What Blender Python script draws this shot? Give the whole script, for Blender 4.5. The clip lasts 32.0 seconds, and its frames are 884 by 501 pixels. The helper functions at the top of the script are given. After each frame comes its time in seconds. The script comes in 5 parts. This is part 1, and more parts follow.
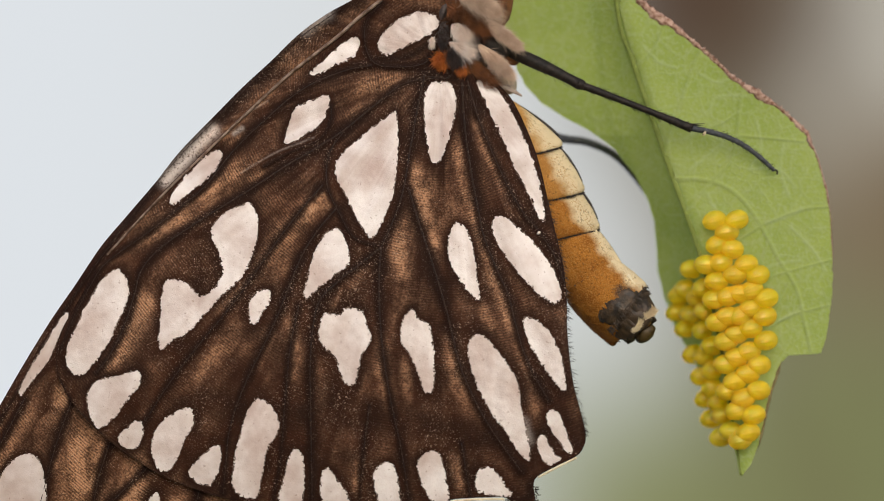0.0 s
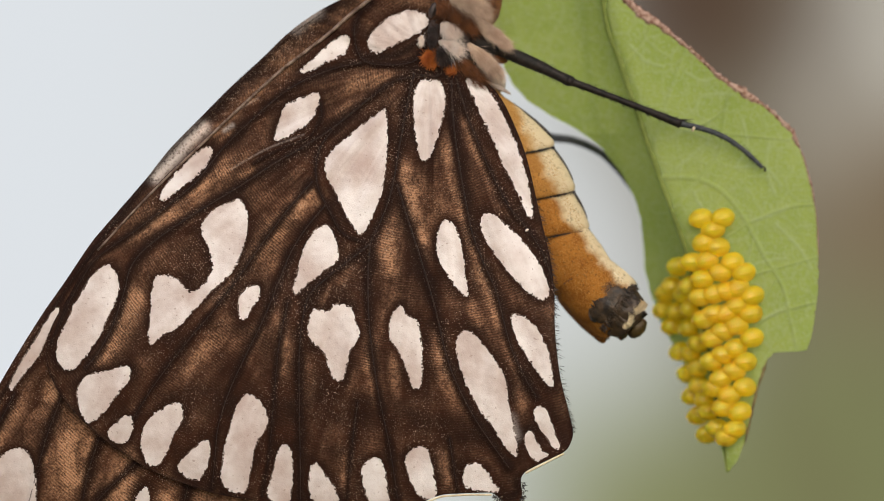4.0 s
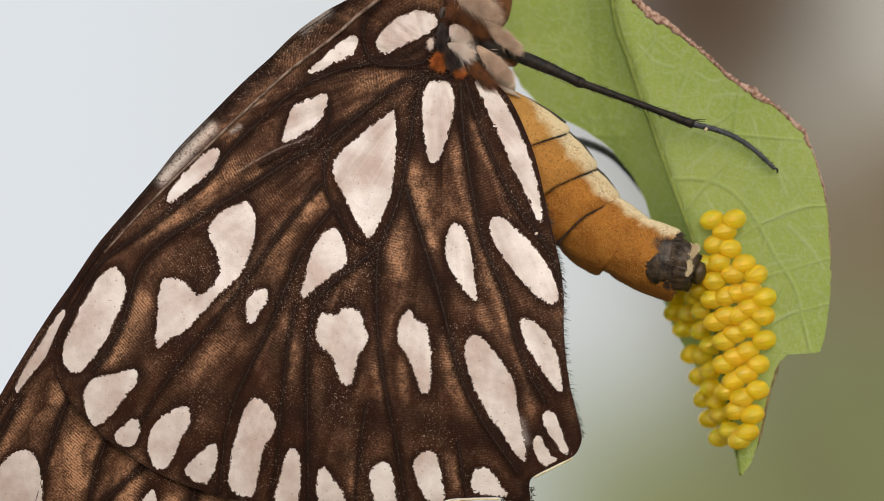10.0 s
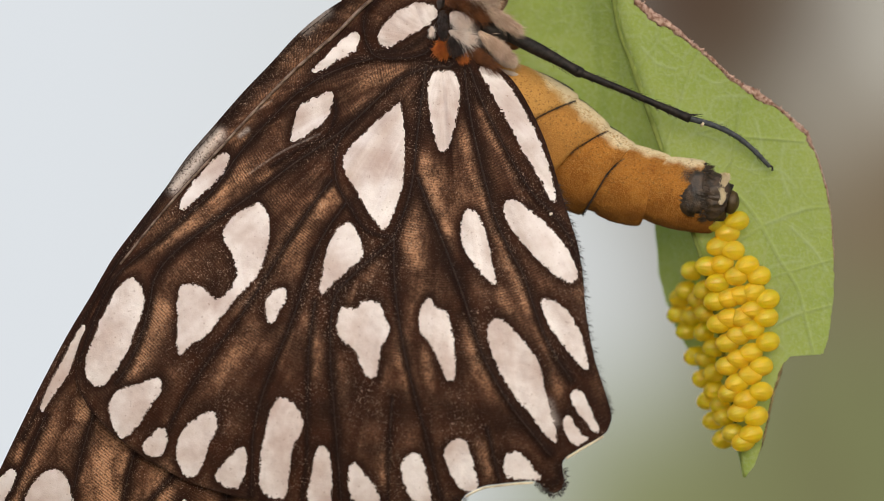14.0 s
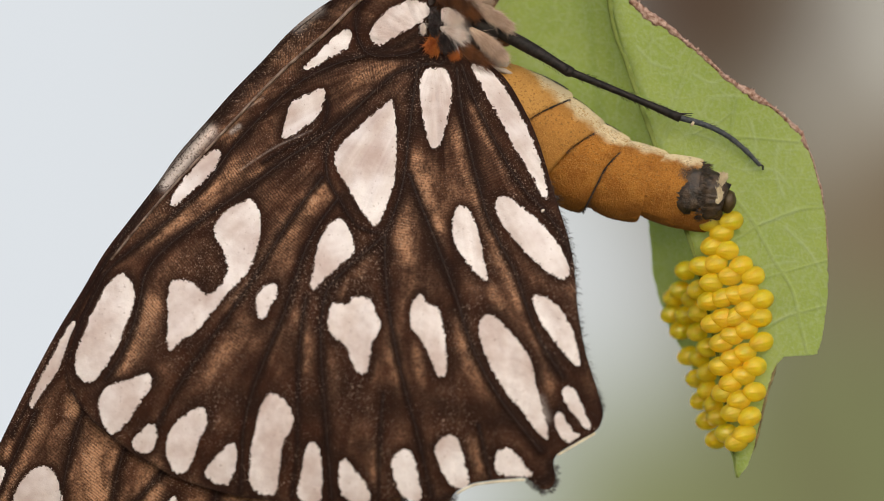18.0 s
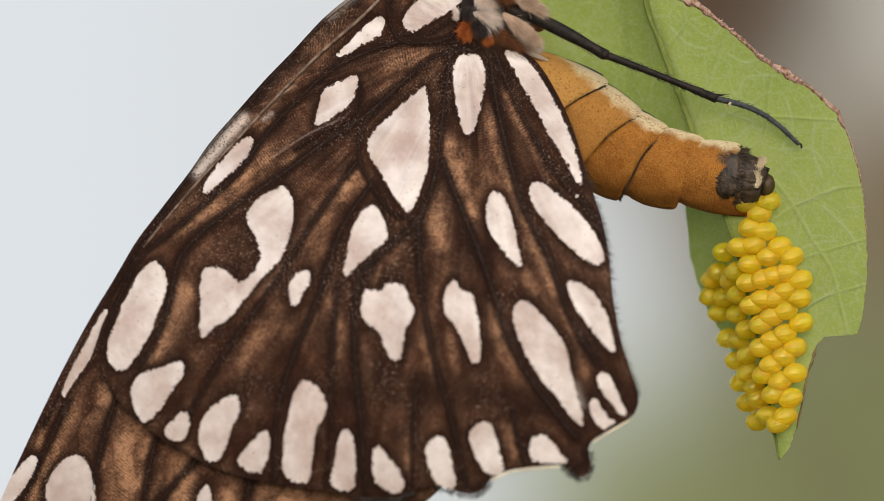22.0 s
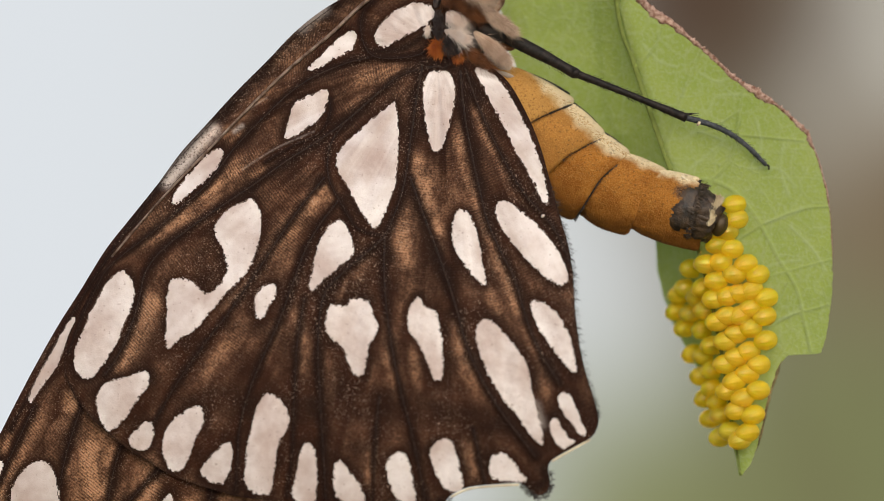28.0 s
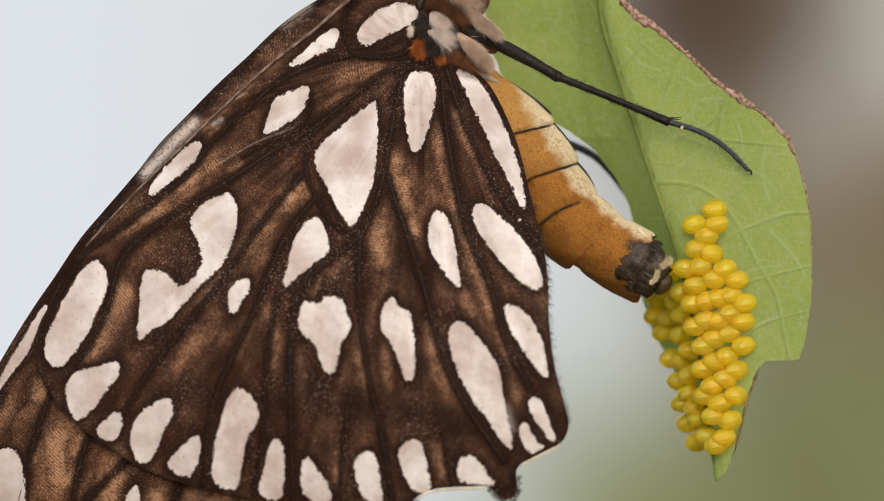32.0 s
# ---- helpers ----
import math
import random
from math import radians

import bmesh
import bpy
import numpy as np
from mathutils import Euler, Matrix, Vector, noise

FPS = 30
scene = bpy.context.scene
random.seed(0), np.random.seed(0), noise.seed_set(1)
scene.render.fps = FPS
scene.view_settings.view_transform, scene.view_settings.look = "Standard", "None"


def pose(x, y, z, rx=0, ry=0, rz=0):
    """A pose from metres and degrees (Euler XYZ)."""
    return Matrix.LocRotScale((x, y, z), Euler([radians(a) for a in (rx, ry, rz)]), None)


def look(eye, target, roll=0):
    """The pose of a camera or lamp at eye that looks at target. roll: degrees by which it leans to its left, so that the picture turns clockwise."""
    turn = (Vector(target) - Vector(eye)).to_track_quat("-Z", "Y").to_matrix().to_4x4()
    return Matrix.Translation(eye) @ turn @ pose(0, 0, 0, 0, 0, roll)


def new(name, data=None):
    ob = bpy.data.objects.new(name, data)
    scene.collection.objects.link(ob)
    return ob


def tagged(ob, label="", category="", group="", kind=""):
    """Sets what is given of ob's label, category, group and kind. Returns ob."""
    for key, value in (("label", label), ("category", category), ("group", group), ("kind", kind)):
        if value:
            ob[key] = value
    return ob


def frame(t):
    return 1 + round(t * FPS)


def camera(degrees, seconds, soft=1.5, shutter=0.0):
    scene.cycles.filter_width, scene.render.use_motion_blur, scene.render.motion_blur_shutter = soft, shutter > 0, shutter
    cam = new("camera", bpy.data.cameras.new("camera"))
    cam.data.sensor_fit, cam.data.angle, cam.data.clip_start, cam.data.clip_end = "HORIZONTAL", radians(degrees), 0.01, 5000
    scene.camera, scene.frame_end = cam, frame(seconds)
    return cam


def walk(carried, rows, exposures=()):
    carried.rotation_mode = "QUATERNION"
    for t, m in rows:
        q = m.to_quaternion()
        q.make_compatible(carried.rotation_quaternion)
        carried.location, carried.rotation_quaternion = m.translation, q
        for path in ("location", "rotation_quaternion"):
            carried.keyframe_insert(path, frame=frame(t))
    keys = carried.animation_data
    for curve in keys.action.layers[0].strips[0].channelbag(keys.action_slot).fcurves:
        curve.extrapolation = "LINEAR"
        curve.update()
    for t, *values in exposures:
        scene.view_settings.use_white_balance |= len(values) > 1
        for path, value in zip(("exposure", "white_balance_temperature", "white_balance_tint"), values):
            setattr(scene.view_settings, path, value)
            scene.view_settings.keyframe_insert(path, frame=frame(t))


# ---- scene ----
# One unit of the plan is 25 micrometres; the plan's middle is (784, 444), y down.
U = 25e-6
DIST = 784 * U / math.tan(radians(7))


def gaze(x, y, z, roll):
    """The camera's pose from millimetres and a roll in degrees; it looks along +y."""
    e = Vector((x, y, z)) * 0.001
    return look(e, e + Vector((0, 1, 0)), roll)


def stance(x, y, z, turn):
    """A pose from millimetres and a turn about the y axis."""
    return pose(x * 0.001, y * 0.001, z * 0.001, 0, turn, 0)


def rock(x, z, lean, turn, swing):
    """A wing's pose on the body, from millimetres and degrees."""
    return pose(x * 0.001, 0, z * 0.001, lean, turn, swing)


cam = camera(14, 32.0, soft=0.75)
cam.data.dof.use_dof = True
cam.data.dof.focus_distance = DIST - 0.0006
cam.data.dof.aperture_fstop = 22

CAMERA_ROWS = [
    (0, gaze(0.000, -159.63, 0.000, -0.00)),
    (0.5, gaze(0.389, -159.54, -0.019, 0.53)),
    (1, gaze(0.334, -158.77, -0.037, 0.37)),
    (1.5, gaze(1.188, -158.55, 0.146, 0.95)),
    (2, gaze(1.063, -158.31, 0.088, 0.65)),
    (2.5, gaze(0.462, -157.67, -0.098, 0.33)),
    (3, gaze(1.514, -158.92, 0.193, 1.35)),
    (3.5, gaze(0.683, -160.21, -0.120, 0.22)),
    (5.5, gaze(0.380, -160.72, 0.039, -0.37)),
    (6, gaze(-0.651, -160.42, -0.190, -0.79)),
    (6.5, gaze(0.271, -161.04, 0.119, -0.07)),
    (7, gaze(0.553, -160.49, 0.075, -0.16)),
    (7.5, gaze(0.366, -160.77, 0.141, -0.09)),
    (8, gaze(0.538, -160.16, 0.085, -0.03)),
    (8.5, gaze(0.472, -159.67, 0.017, -0.26)),
    (9, gaze(0.740, -159.14, 0.135, 0.08)),
    (9.5, gaze(0.540, -159.08, 0.206, -0.07)),
    (10, gaze(0.136, -159.20, 0.066, -0.40)),
    (10.5, gaze(0.691, -158.70, 0.117, 0.15)),
    (11, gaze(0.797, -159.38, 0.382, 0.34)),
    (11.5, gaze(-0.418, -158.53, 0.053, -0.97)),
    (12, gaze(0.398, -159.12, 0.211, 0.07)),
    (12.5, gaze(0.449, -158.87, 0.299, -0.34)),
    (13, gaze(0.078, -159.06, 0.091, -0.07)),
    (13.5, gaze(0.621, -159.16, 0.388, 0.25)),
    (14, gaze(0.001, -159.17, 0.192, -0.60)),
    (14.5, gaze(0.564, -158.91, 0.260, 0.31)),
    (16.5, gaze(0.898, -159.37, 0.374, 0.49)),
    (17, gaze(1.185, -159.25, 0.294, 0.71)),
    (17.5, gaze(1.364, -159.59, 0.426, 0.90)),
    (18, gaze(0.283, -158.94, 0.121, -0.31)),
    (18.5, gaze(-0.582, -158.46, -0.167, -0.72)),
    (19, gaze(-0.603, -158.51, -0.127, -0.58)),
    (19.5, gaze(-0.652, -158.47, -0.166, -0.72)),
    (20, gaze(-1.044, -158.12, -0.297, -0.97)),
    (20.5, gaze(-0.891, -158.09, -0.280, -0.73)),
    (21, gaze(-1.216, -158.31, -0.419, -0.97)),
    (21.5, gaze(-0.479, -158.18, -0.224, -0.42)),
    (22, gaze(-1.342, -158.00, -0.466, -1.34)),
    (22.5, gaze(-1.253, -158.07, -0.353, -0.82)),
    (23, gaze(-0.602, -158.50, -0.088, -0.58)),
    (23.5, gaze(-1.335, -158.43, -0.414, -1.23)),
    (24, gaze(-0.833, -158.45, -0.293, -0.84)),
    (24.5, gaze(-0.305, -158.56, -0.106, -0.37)),
    (25, gaze(0.079, -158.52, -0.015, -0.34)),
    (25.5, gaze(-0.030, -158.82, 0.018, -0.19)),
    (27.5, gaze(0.488, -159.63, 0.104, 0.26)),
    (28, gaze(0.044, -159.23, -0.045, 0.11)),
    (28.5, gaze(0.534, -159.65, 0.206, 0.72)),
    (29, gaze(0.449, -159.42, 0.107, 0.51)),
    (29.5, gaze(1.235, -159.94, 0.343, 1.29)),
    (30, gaze(0.947, -160.37, 0.496, 0.93)),
    (30.5, gaze(1.107, -159.16, 0.120, 1.25)),
    (31, gaze(1.632, -159.54, 0.320, 1.53)),
    (31.5, gaze(1.067, -158.99, 0.187, 0.85)),
    (32, gaze(0.979, -158.93, -0.019, 1.02)),
]

walk(cam, CAMERA_ROWS, exposures=[(0, 0.0), (32, 0.0)])

# ---- light ----
world = bpy.data.worlds.new("overcast_sky")
scene.world = world
world.use_nodes = True
sky = world.node_tree.nodes.new("ShaderNodeTexSky")
sky.sky_type, sky.sun_disc = "NISHITA", False
sky.sun_elevation, sky.sun_rotation = radians(32), radians(171)
sky.air_density, sky.dust_density = 1.0, 4.0
shine = world.node_tree.nodes["Background"]
world.node_tree.links.new(sky.outputs[0], shine.inputs[0])
shine.inputs[1].default_value = 0.135

sun = new("sun", bpy.data.lights.new("sun", "SUN"))
sun.data.energy, sun.data.angle, sun.data.color = 0.62, radians(60), (1.0, 0.96, 0.91)
sun.matrix_world = look((0.4, -2.4, 1.5), (0, 0, 0))


# ---- materials ----
class Shade:
    """A node material, written from the surface inwards."""

    def __init__(self, name, rough=0.6, metal=0.0, spec=0.5):
        self.mat = bpy.data.materials.new(name)
        self.mat.use_nodes = True
        self.tree = self.mat.node_tree
        self.skin = self.tree.nodes["Principled BSDF"]
        self.put("Roughness", rough), self.put("Metallic", metal), self.put("Specular IOR Level", spec)
        self.place = self.node("ShaderNodeTexCoord").outputs["Object"]

    def node(self, kind):
        return self.tree.nodes.new(kind)

    def wire(self, value, socket):
        if isinstance(value, bpy.types.NodeSocket):
            self.tree.links.new(value, socket)
        else:
            socket.default_value = (*value, 1) if isinstance(value, tuple) and len(value) == 3 and socket.type == "RGBA" else value

    def put(self, name, value):
        self.wire(value, self.skin.inputs[name])

    def noise(self, size, detail=3, rough=0.55, stretch=None):
        """Noise whose blots are about `size` metres across, 0 to 1."""
        n = self.node("ShaderNodeTexNoise")
        n.inputs["Scale"].default_value = 1 / size
        n.inputs["Detail"].default_value, n.inputs["Roughness"].default_value = detail, rough
        source = self.place
        if stretch:
            m = self.node("ShaderNodeMapping")
            m.inputs["Scale"].default_value = stretch
            self.wire(source, m.inputs[0])
            source = m.outputs[0]
        self.wire(source, n.inputs["Vector"])
        return n.outputs["Fac"]

    def cells(self, size, edge=False, warp=0.0):
        n = self.node("ShaderNodeTexVoronoi")
        n.feature = "DISTANCE_TO_EDGE" if edge else "F1"
        n.inputs["Scale"].default_value = 1 / size
        source = self.place
        if warp:
            w = self.node("ShaderNodeTexNoise")
            w.inputs["Scale"].default_value = 0.8 / size
            self.wire(self.place, w.inputs["Vector"])
            v = self.node("ShaderNodeVectorMath")
            v.operation = "MULTIPLY_ADD"
            self.wire(w.outputs["Color"], v.inputs[0])
            v.inputs[1].default_value = (warp * size,) * 3
            self.wire(self.place, v.inputs[2])
            source = v.outputs[0]
        self.wire(source, n.inputs["Vector"])
        return n.outputs["Distance"]

    def attr(self, name):
        n = self.node("ShaderNodeAttribute")
        n.attribute_name = name
        return n.outputs["Fac"]

    def math(self, op, a, b=0.0, clamp=False):
        n = self.node("ShaderNodeMath")
        n.operation, n.use_clamp = op, clamp
        self.wire(a, n.inputs[0]), self.wire(b, n.inputs[1])
        return n.outputs[0]

    def span(self, v, low, high, to_low=0.0, to_high=1.0):
        n = self.node("ShaderNodeMapRange")
        n.interpolation_type = "SMOOTHSTEP"
        for i, x in enumerate((v, low, high, to_low, to_high)):
            self.wire(x, n.inputs[i])
        return n.outputs[0]

    def mix(self, fac, a, b):
        n = self.node("ShaderNodeMix")
        n.data_type = "RGBA"
        self.wire(fac, n.inputs["Factor"])
        self.wire(a, n.inputs[6]), self.wire(b, n.inputs[7])
        return n.outputs[2]

    def axis(self):
        n = self.node("ShaderNodeSeparateXYZ")
        self.wire(self.place, n.inputs[0])
        return n.outputs

    def chance(self):
        return self.node("ShaderNodeObjectInfo").outputs["Random"]

    def bump(self, height, depth, strength=1.0):
        n = self.node("ShaderNodeBump")
        n.inputs["Strength"].default_value, n.inputs["Distance"].default_value = strength, depth
        self.wire(height, n.inputs["Height"])
        self.put("Normal", n.outputs[0])

    def sheer(self, color, share):
        """Lets a share of the light through, as a thin leaf does."""
        t, m = self.node("ShaderNodeBsdfTranslucent"), self.node("ShaderNodeMixShader")
        self.wire(color, t.inputs[0])
        m.inputs[0].default_value = share
        out = self.tree.nodes["Material Output"]
        self.tree.links.new(self.skin.outputs[0], m.inputs[1])
        self.tree.links.new(t.outputs[0], m.inputs[2])
        self.tree.links.new(m.outputs[0], out.inputs[0])


def wing_brown():
    s = Shade("wing_brown", 0.72, 0, 0.10)
    tan, dark, rad, rim = s.attr("tan"), s.attr("dark"), s.attr("rad"), s.attr("rim")
    grain = s.noise(0.00009, 2, 0.6)
    soft, cloud = s.noise(0.0014, 3), s.noise(0.00042, 3, 0.6)
    speck = s.span(s.noise(0.00006, 1, 0.5), 0.60, 0.74)
    ribs = s.span(s.math("SINE", s.math("ADD", s.math("MULTIPLY", rad, 2 * math.pi / 4.7), s.math("MULTIPLY", s.noise(0.0009, 2), 11.0))), -0.7, 0.9)
    ribs = s.math("MULTIPLY", ribs, s.span(s.noise(0.0022, 2), 0.36, 0.60, 0.35, 1.0))
    worn = s.math("MULTIPLY", tan, s.span(s.math("ADD", s.math("MULTIPLY", grain, 0.85), s.math("MULTIPLY", cloud, 0.35)), 0.46, 0.74, 0.30, 1.35), True)
    c = s.mix(s.span(soft, 0.3, 0.7), (0.023, 0.0072, 0.0030), (0.046, 0.0145, 0.0062))
    c = s.mix(worn, c, (0.50, 0.268, 0.150))
    c = s.mix(s.math("MULTIPLY", ribs, 0.60), c, (0.020, 0.0078, 0.004))
    c = s.mix(s.math("MULTIPLY", dark, 0.92), c, (0.0112, 0.0044, 0.0028))
    c = s.mix(s.math("MULTIPLY", s.attr("dust"), s.span(s.math("ADD", grain, s.math("MULTIPLY", cloud, 0.5)), 0.50, 0.82, 0.15, 0.95), True), c, (0.78, 0.70, 0.65))
    flecks = s.math("MULTIPLY", speck, s.math("ADD", s.math("MULTIPLY", tan, 0.70), s.span(s.noise(0.003, 2), 0.45, 0.68, 0.0, 0.14)))
    c = s.mix(flecks, c, (0.54, 0.37, 0.25))
    # loose pale scales lie scattered like dust
    loose = s.span(s.noise(0.000055, 1, 0.4), 0.655, 0.72)
    strewn = s.span(s.noise(0.0028, 2), 0.44, 0.64, 0.08, 0.52)
    c = s.mix(s.math("MULTIPLY", loose, strewn, True), c, (0.64, 0.47, 0.36))
    edge = s.span(s.math("SUBTRACT", s.math("MULTIPLY", s.noise(0.00010, 2, 0.6), 8.0), rim), 2.8, 4.2)
    c = s.mix(s.math("MULTIPLY", edge, 0.35), c, (0.50, 0.37, 0.31))
    s.put("Base Color", c)
    s.bump(s.math("ADD", s.math("MULTIPLY", ribs, -0.5), grain), 0.000014, 0.8)
    return s.mat


def wing_white():
    s = Shade("wing_white", 0.45, 0, 0.6)
    rim = s.attr("rim")
    patch, blot = s.noise(0.0021, 3, 0.55), s.noise(0.0005, 3, 0.6)
    grain = s.noise(0.00006, 2, 0.6)
    # white patches of the spots' own tone, with pearly glints put into the colour
    white = s.span(s.math("ADD", s.math("ADD", patch, s.math("MULTIPLY", s.attr("crease"), 0.14)), s.math("MULTIPLY", s.math("SUBTRACT", blot, 0.5), 0.2)), 0.26, 0.86)
    c = s.mix(white, (0.44, 0.332, 0.294), (0.80, 0.765, 0.76))
    c = s.mix(s.math("MULTIPLY", s.attr("crease"), 0.10), c, (0.60, 0.45, 0.39))
    c = s.mix(s.math("MULTIPLY", s.span(grain, 0.58, 0.72), 0.28), c, (0.50, 0.35, 0.28))
    c = s.mix(s.math("MULTIPLY", s.span(s.noise(0.00013, 1, 0.4), 0.70, 0.76), 0.5), c, (0.22, 0.14, 0.10))
    edge = s.span(s.math("SUBTRACT", s.math("MULTIPLY", s.noise(0.00010, 2, 0.6), 8.0), rim), 3.4, 4.6)
    c = s.mix(s.math("MULTIPLY", edge, 0.4), c, (0.20, 0.11, 0.075))
    s.put("Base Color", c)
    s.put("Roughness", s.span(white, 0.0, 1.0, 0.52, 0.28))
    s.bump(s.math("ADD", grain, s.math("MULTIPLY", blot, 1.6)), 0.000022, 0.7)
    return s.mat


def plain(name, a, b, size, rough=0.6, depth=0.0, spec=0.5):
    """Two tones in blots of a size, with a fine grain."""
    s = Shade(name, rough, 0, spec)
    n = s.noise(size, 4)
    s.put("Base Color", s.mix(s.span(n, 0.3, 0.7), a, b))
    if depth:
        s.bump(s.noise(size * 0.4, 4), depth)
    return s.mat


def leaf_green():
    s = Shade("leaf_green", 0.55, 0, 0.25)
    vein, rib, pale = s.attr("vein"), s.attr("rib"), s.attr("pale")
    net = s.cells(0.00120, True, 0.55)
    fine = s.cells(0.00036, True, 0.5)
    lines = s.span(net, 0.0, 0.075, 1.0, 0.0)
    hair = s.span(fine, 0.0, 0.13, 1.0, 0.0)
    blot = s.noise(0.005, 4)
    cloud = s.noise(0.0009, 4)
    grain = s.noise(0.00015, 3)
    c = s.mix(s.span(blot, 0.3, 0.7), (0.41, 0.525, 0.105), (0.49, 0.595, 0.15))
    c = s.mix(s.math("MULTIPLY", s.span(cloud, 0.35, 0.7), 0.40), c, (0.35, 0.475, 0.09))
    ridge = s.span(vein, 0.25, 0.85)
    slit = s.span(vein, 0.80, 0.98)
    c = s.mix(s.math("MULTIPLY", lines, 0.28), c, (0.55, 0.66, 0.33))
    c = s.mix(s.math("MULTIPLY", hair, 0.18), c, (0.53, 0.64, 0.34))
    c = s.mix(s.math("MULTIPLY", ridge, 0.34), c, (0.55, 0.66, 0.28))
    c = s.mix(s.math("MULTIPLY", slit, 0.16), c, (0.25, 0.37, 0.085))
    c = s.mix(s.math("MULTIPLY", pale, 0.65), c, (0.56, 0.67, 0.34))
    c = s.mix(s.math("MULTIPLY", rib, 0.45), c, (0.24, 0.33, 0.06))
    c = s.mix(s.math("MULTIPLY", s.span(grain, 0.46, 0.70), 0.45), c, (0.57, 0.66, 0.38))
    s.put("Base Color", c)
    h = s.math("ADD", s.math("MULTIPLY", lines, 0.30), s.math("MULTIPLY", hair, 0.28))
    h = s.math("ADD", h, s.math("ADD", s.math("MULTIPLY", ridge, 0.9), s.math("MULTIPLY", pale, 0.7)))
    s.bump(s.math("ADD", h, s.math("MULTIPLY", grain, 0.9)), 0.00004, 0.9)
    s.sheer(s.mix(0.4, c, (0.55, 0.66, 0.14)), 0.58)
    return s.mat


def egg_yellow():
    s = Shade("egg_yellow", 0.34, 0, 0.4)
    tone = s.mix(s.span(s.noise(0.0009, 2), 0.3, 0.7), (1.0, 0.705, 0.04), (1.0, 0.755, 0.075))
    tone = s.mix(s.math("MULTIPLY", s.chance(), 0.3), tone, (0.99, 0.67, 0.025))
    s.put("Base Color", tone)
    s.put("Subsurface Weight", 0.7)
    s.put("Subsurface Radius", (1.0, 0.60, 0.10))
    s.put("Subsurface Scale", 0.0022)
    s.put("Coat Weight", 0.6)
    s.put("Coat Roughness", 0.1)
    s.bump(s.noise(0.0002, 3), 0.000012, 0.7)
    s.sheer((1.0, 0.83, 0.07), 0.54)
    return s.mat


def abdomen_orange(name, pale, last=False):
    s = Shade(name, 0.75, 0, 0.15)
    z = s.axis()[2]
    blot, grain, fuzz = s.noise(0.0009, 4), s.noise(0.00010, 3), s.noise(0.00005, 2)
    c = s.mix(s.span(blot, 0.3, 0.7), (0.26, 0.094, 0.012), (0.42, 0.172, 0.027))
    c = s.mix(pale, c, (0.60, 0.36, 0.11))
    c = s.mix(s.math("MULTIPLY", s.span(fuzz, 0.45, 0.75), 0.45), c, (0.70, 0.40, 0.12))
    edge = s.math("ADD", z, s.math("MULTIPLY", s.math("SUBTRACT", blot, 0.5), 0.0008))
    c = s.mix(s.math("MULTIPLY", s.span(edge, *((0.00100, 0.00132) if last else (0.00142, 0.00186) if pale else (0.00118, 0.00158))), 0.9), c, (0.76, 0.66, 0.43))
    # shade of the belly under light from above, put into the colour
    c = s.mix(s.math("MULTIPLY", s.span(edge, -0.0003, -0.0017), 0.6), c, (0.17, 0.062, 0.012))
    spot = s.math("MULTIPLY", s.span(grain, 0.54, 0.66), s.span(s.noise(0.0018, 2), 0.40, 0.62))
    c = s.mix(s.math("MULTIPLY", spot, 0.55), c, (0.07, 0.035, 0.012))
    if last:
        # a black blotch beside the cream back of the last ring
        x = s.axis()[0]
        far = s.math("ADD", s.math("POWER", s.math("DIVIDE", s.math("SUBTRACT", x, 0.00195), 0.00075), 2.0), s.math("POWER", s.math("DIVIDE", s.math("SUBTRACT", z, 0.00072), 0.00042), 2.0))
        torn = s.math("ADD", far, s.math("MULTIPLY", s.math("SUBTRACT", s.noise(0.0006, 4, 0.6), 0.5), 2.6))
        c = s.mix(s.math("MULTIPLY", s.span(torn, 1.35, 0.25), 0.95), c, s.mix(s.span(fuzz, 0.4, 0.6), (0.012, 0.010, 0.010), (0.10, 0.085, 0.075)))
    s.put("Base Color", c)
    pores = s.noise(0.00022, 3, 0.6)
    s.bump(s.math("ADD", s.math("ADD", s.math("ADD", grain, fuzz), s.math("MULTIPLY", blot, 2.5)), s.math("MULTIPLY", pores, 1.4)), 0.00004, 0.9)
    return s.mat


def vein_dark():
    s = Shade("vein_dark", 0.6, 0, 0.2)
    c = s.mix(s.span(s.noise(0.0002, 3), 0.3, 0.7), (0.010, 0.005, 0.0035), (0.032, 0.015, 0.009))
    s.put("Base Color", s.mix(s.math("MULTIPLY", s.span(s.noise(0.000085, 1), 0.63, 0.70), 0.14), c, (0.36, 0.28, 0.23)))
    return s.mat


WING_BROWN, WING_WHITE = wing_brown(), wing_white()
LEAF, EGG = leaf_green(), egg_yellow()
VEIN = vein_dark()
COSTA = plain("costa_grey", (0.09, 0.05, 0.032), (0.30, 0.22, 0.17), 0.0003, 0.5, 0.00001, 0.3)
BRISTLE = plain("bristle_black", (0.010, 0.007, 0.006), (0.03, 0.02, 0.015), 0.0002, 0.5)
LEG = plain("leg_black", (0.006, 0.005, 0.005), (0.026, 0.020, 0.017), 0.00025, 0.6, 0.00002, 0.25)
TARSUS = plain("leg_grey", (0.028, 0.033, 0.040), (0.085, 0.092, 0.105), 0.0002, 0.6, 0.00002, 0.25)
CRUST = plain("leaf_crust", (0.20, 0.09, 0.055), (0.60, 0.43, 0.35), 0.00016, 0.85, 0.00006, 0.2)
CRUST_DARK = plain("leaf_crust_dark", (0.06, 0.04, 0.015), (0.28, 0.22, 0.10), 0.0005, 0.8, 0.00004)
RIB = plain("leaf_rib", (0.145, 0.19, 0.037), (0.21, 0.265, 0.065), 0.0005, 0.6, 0.00001, 0.2)
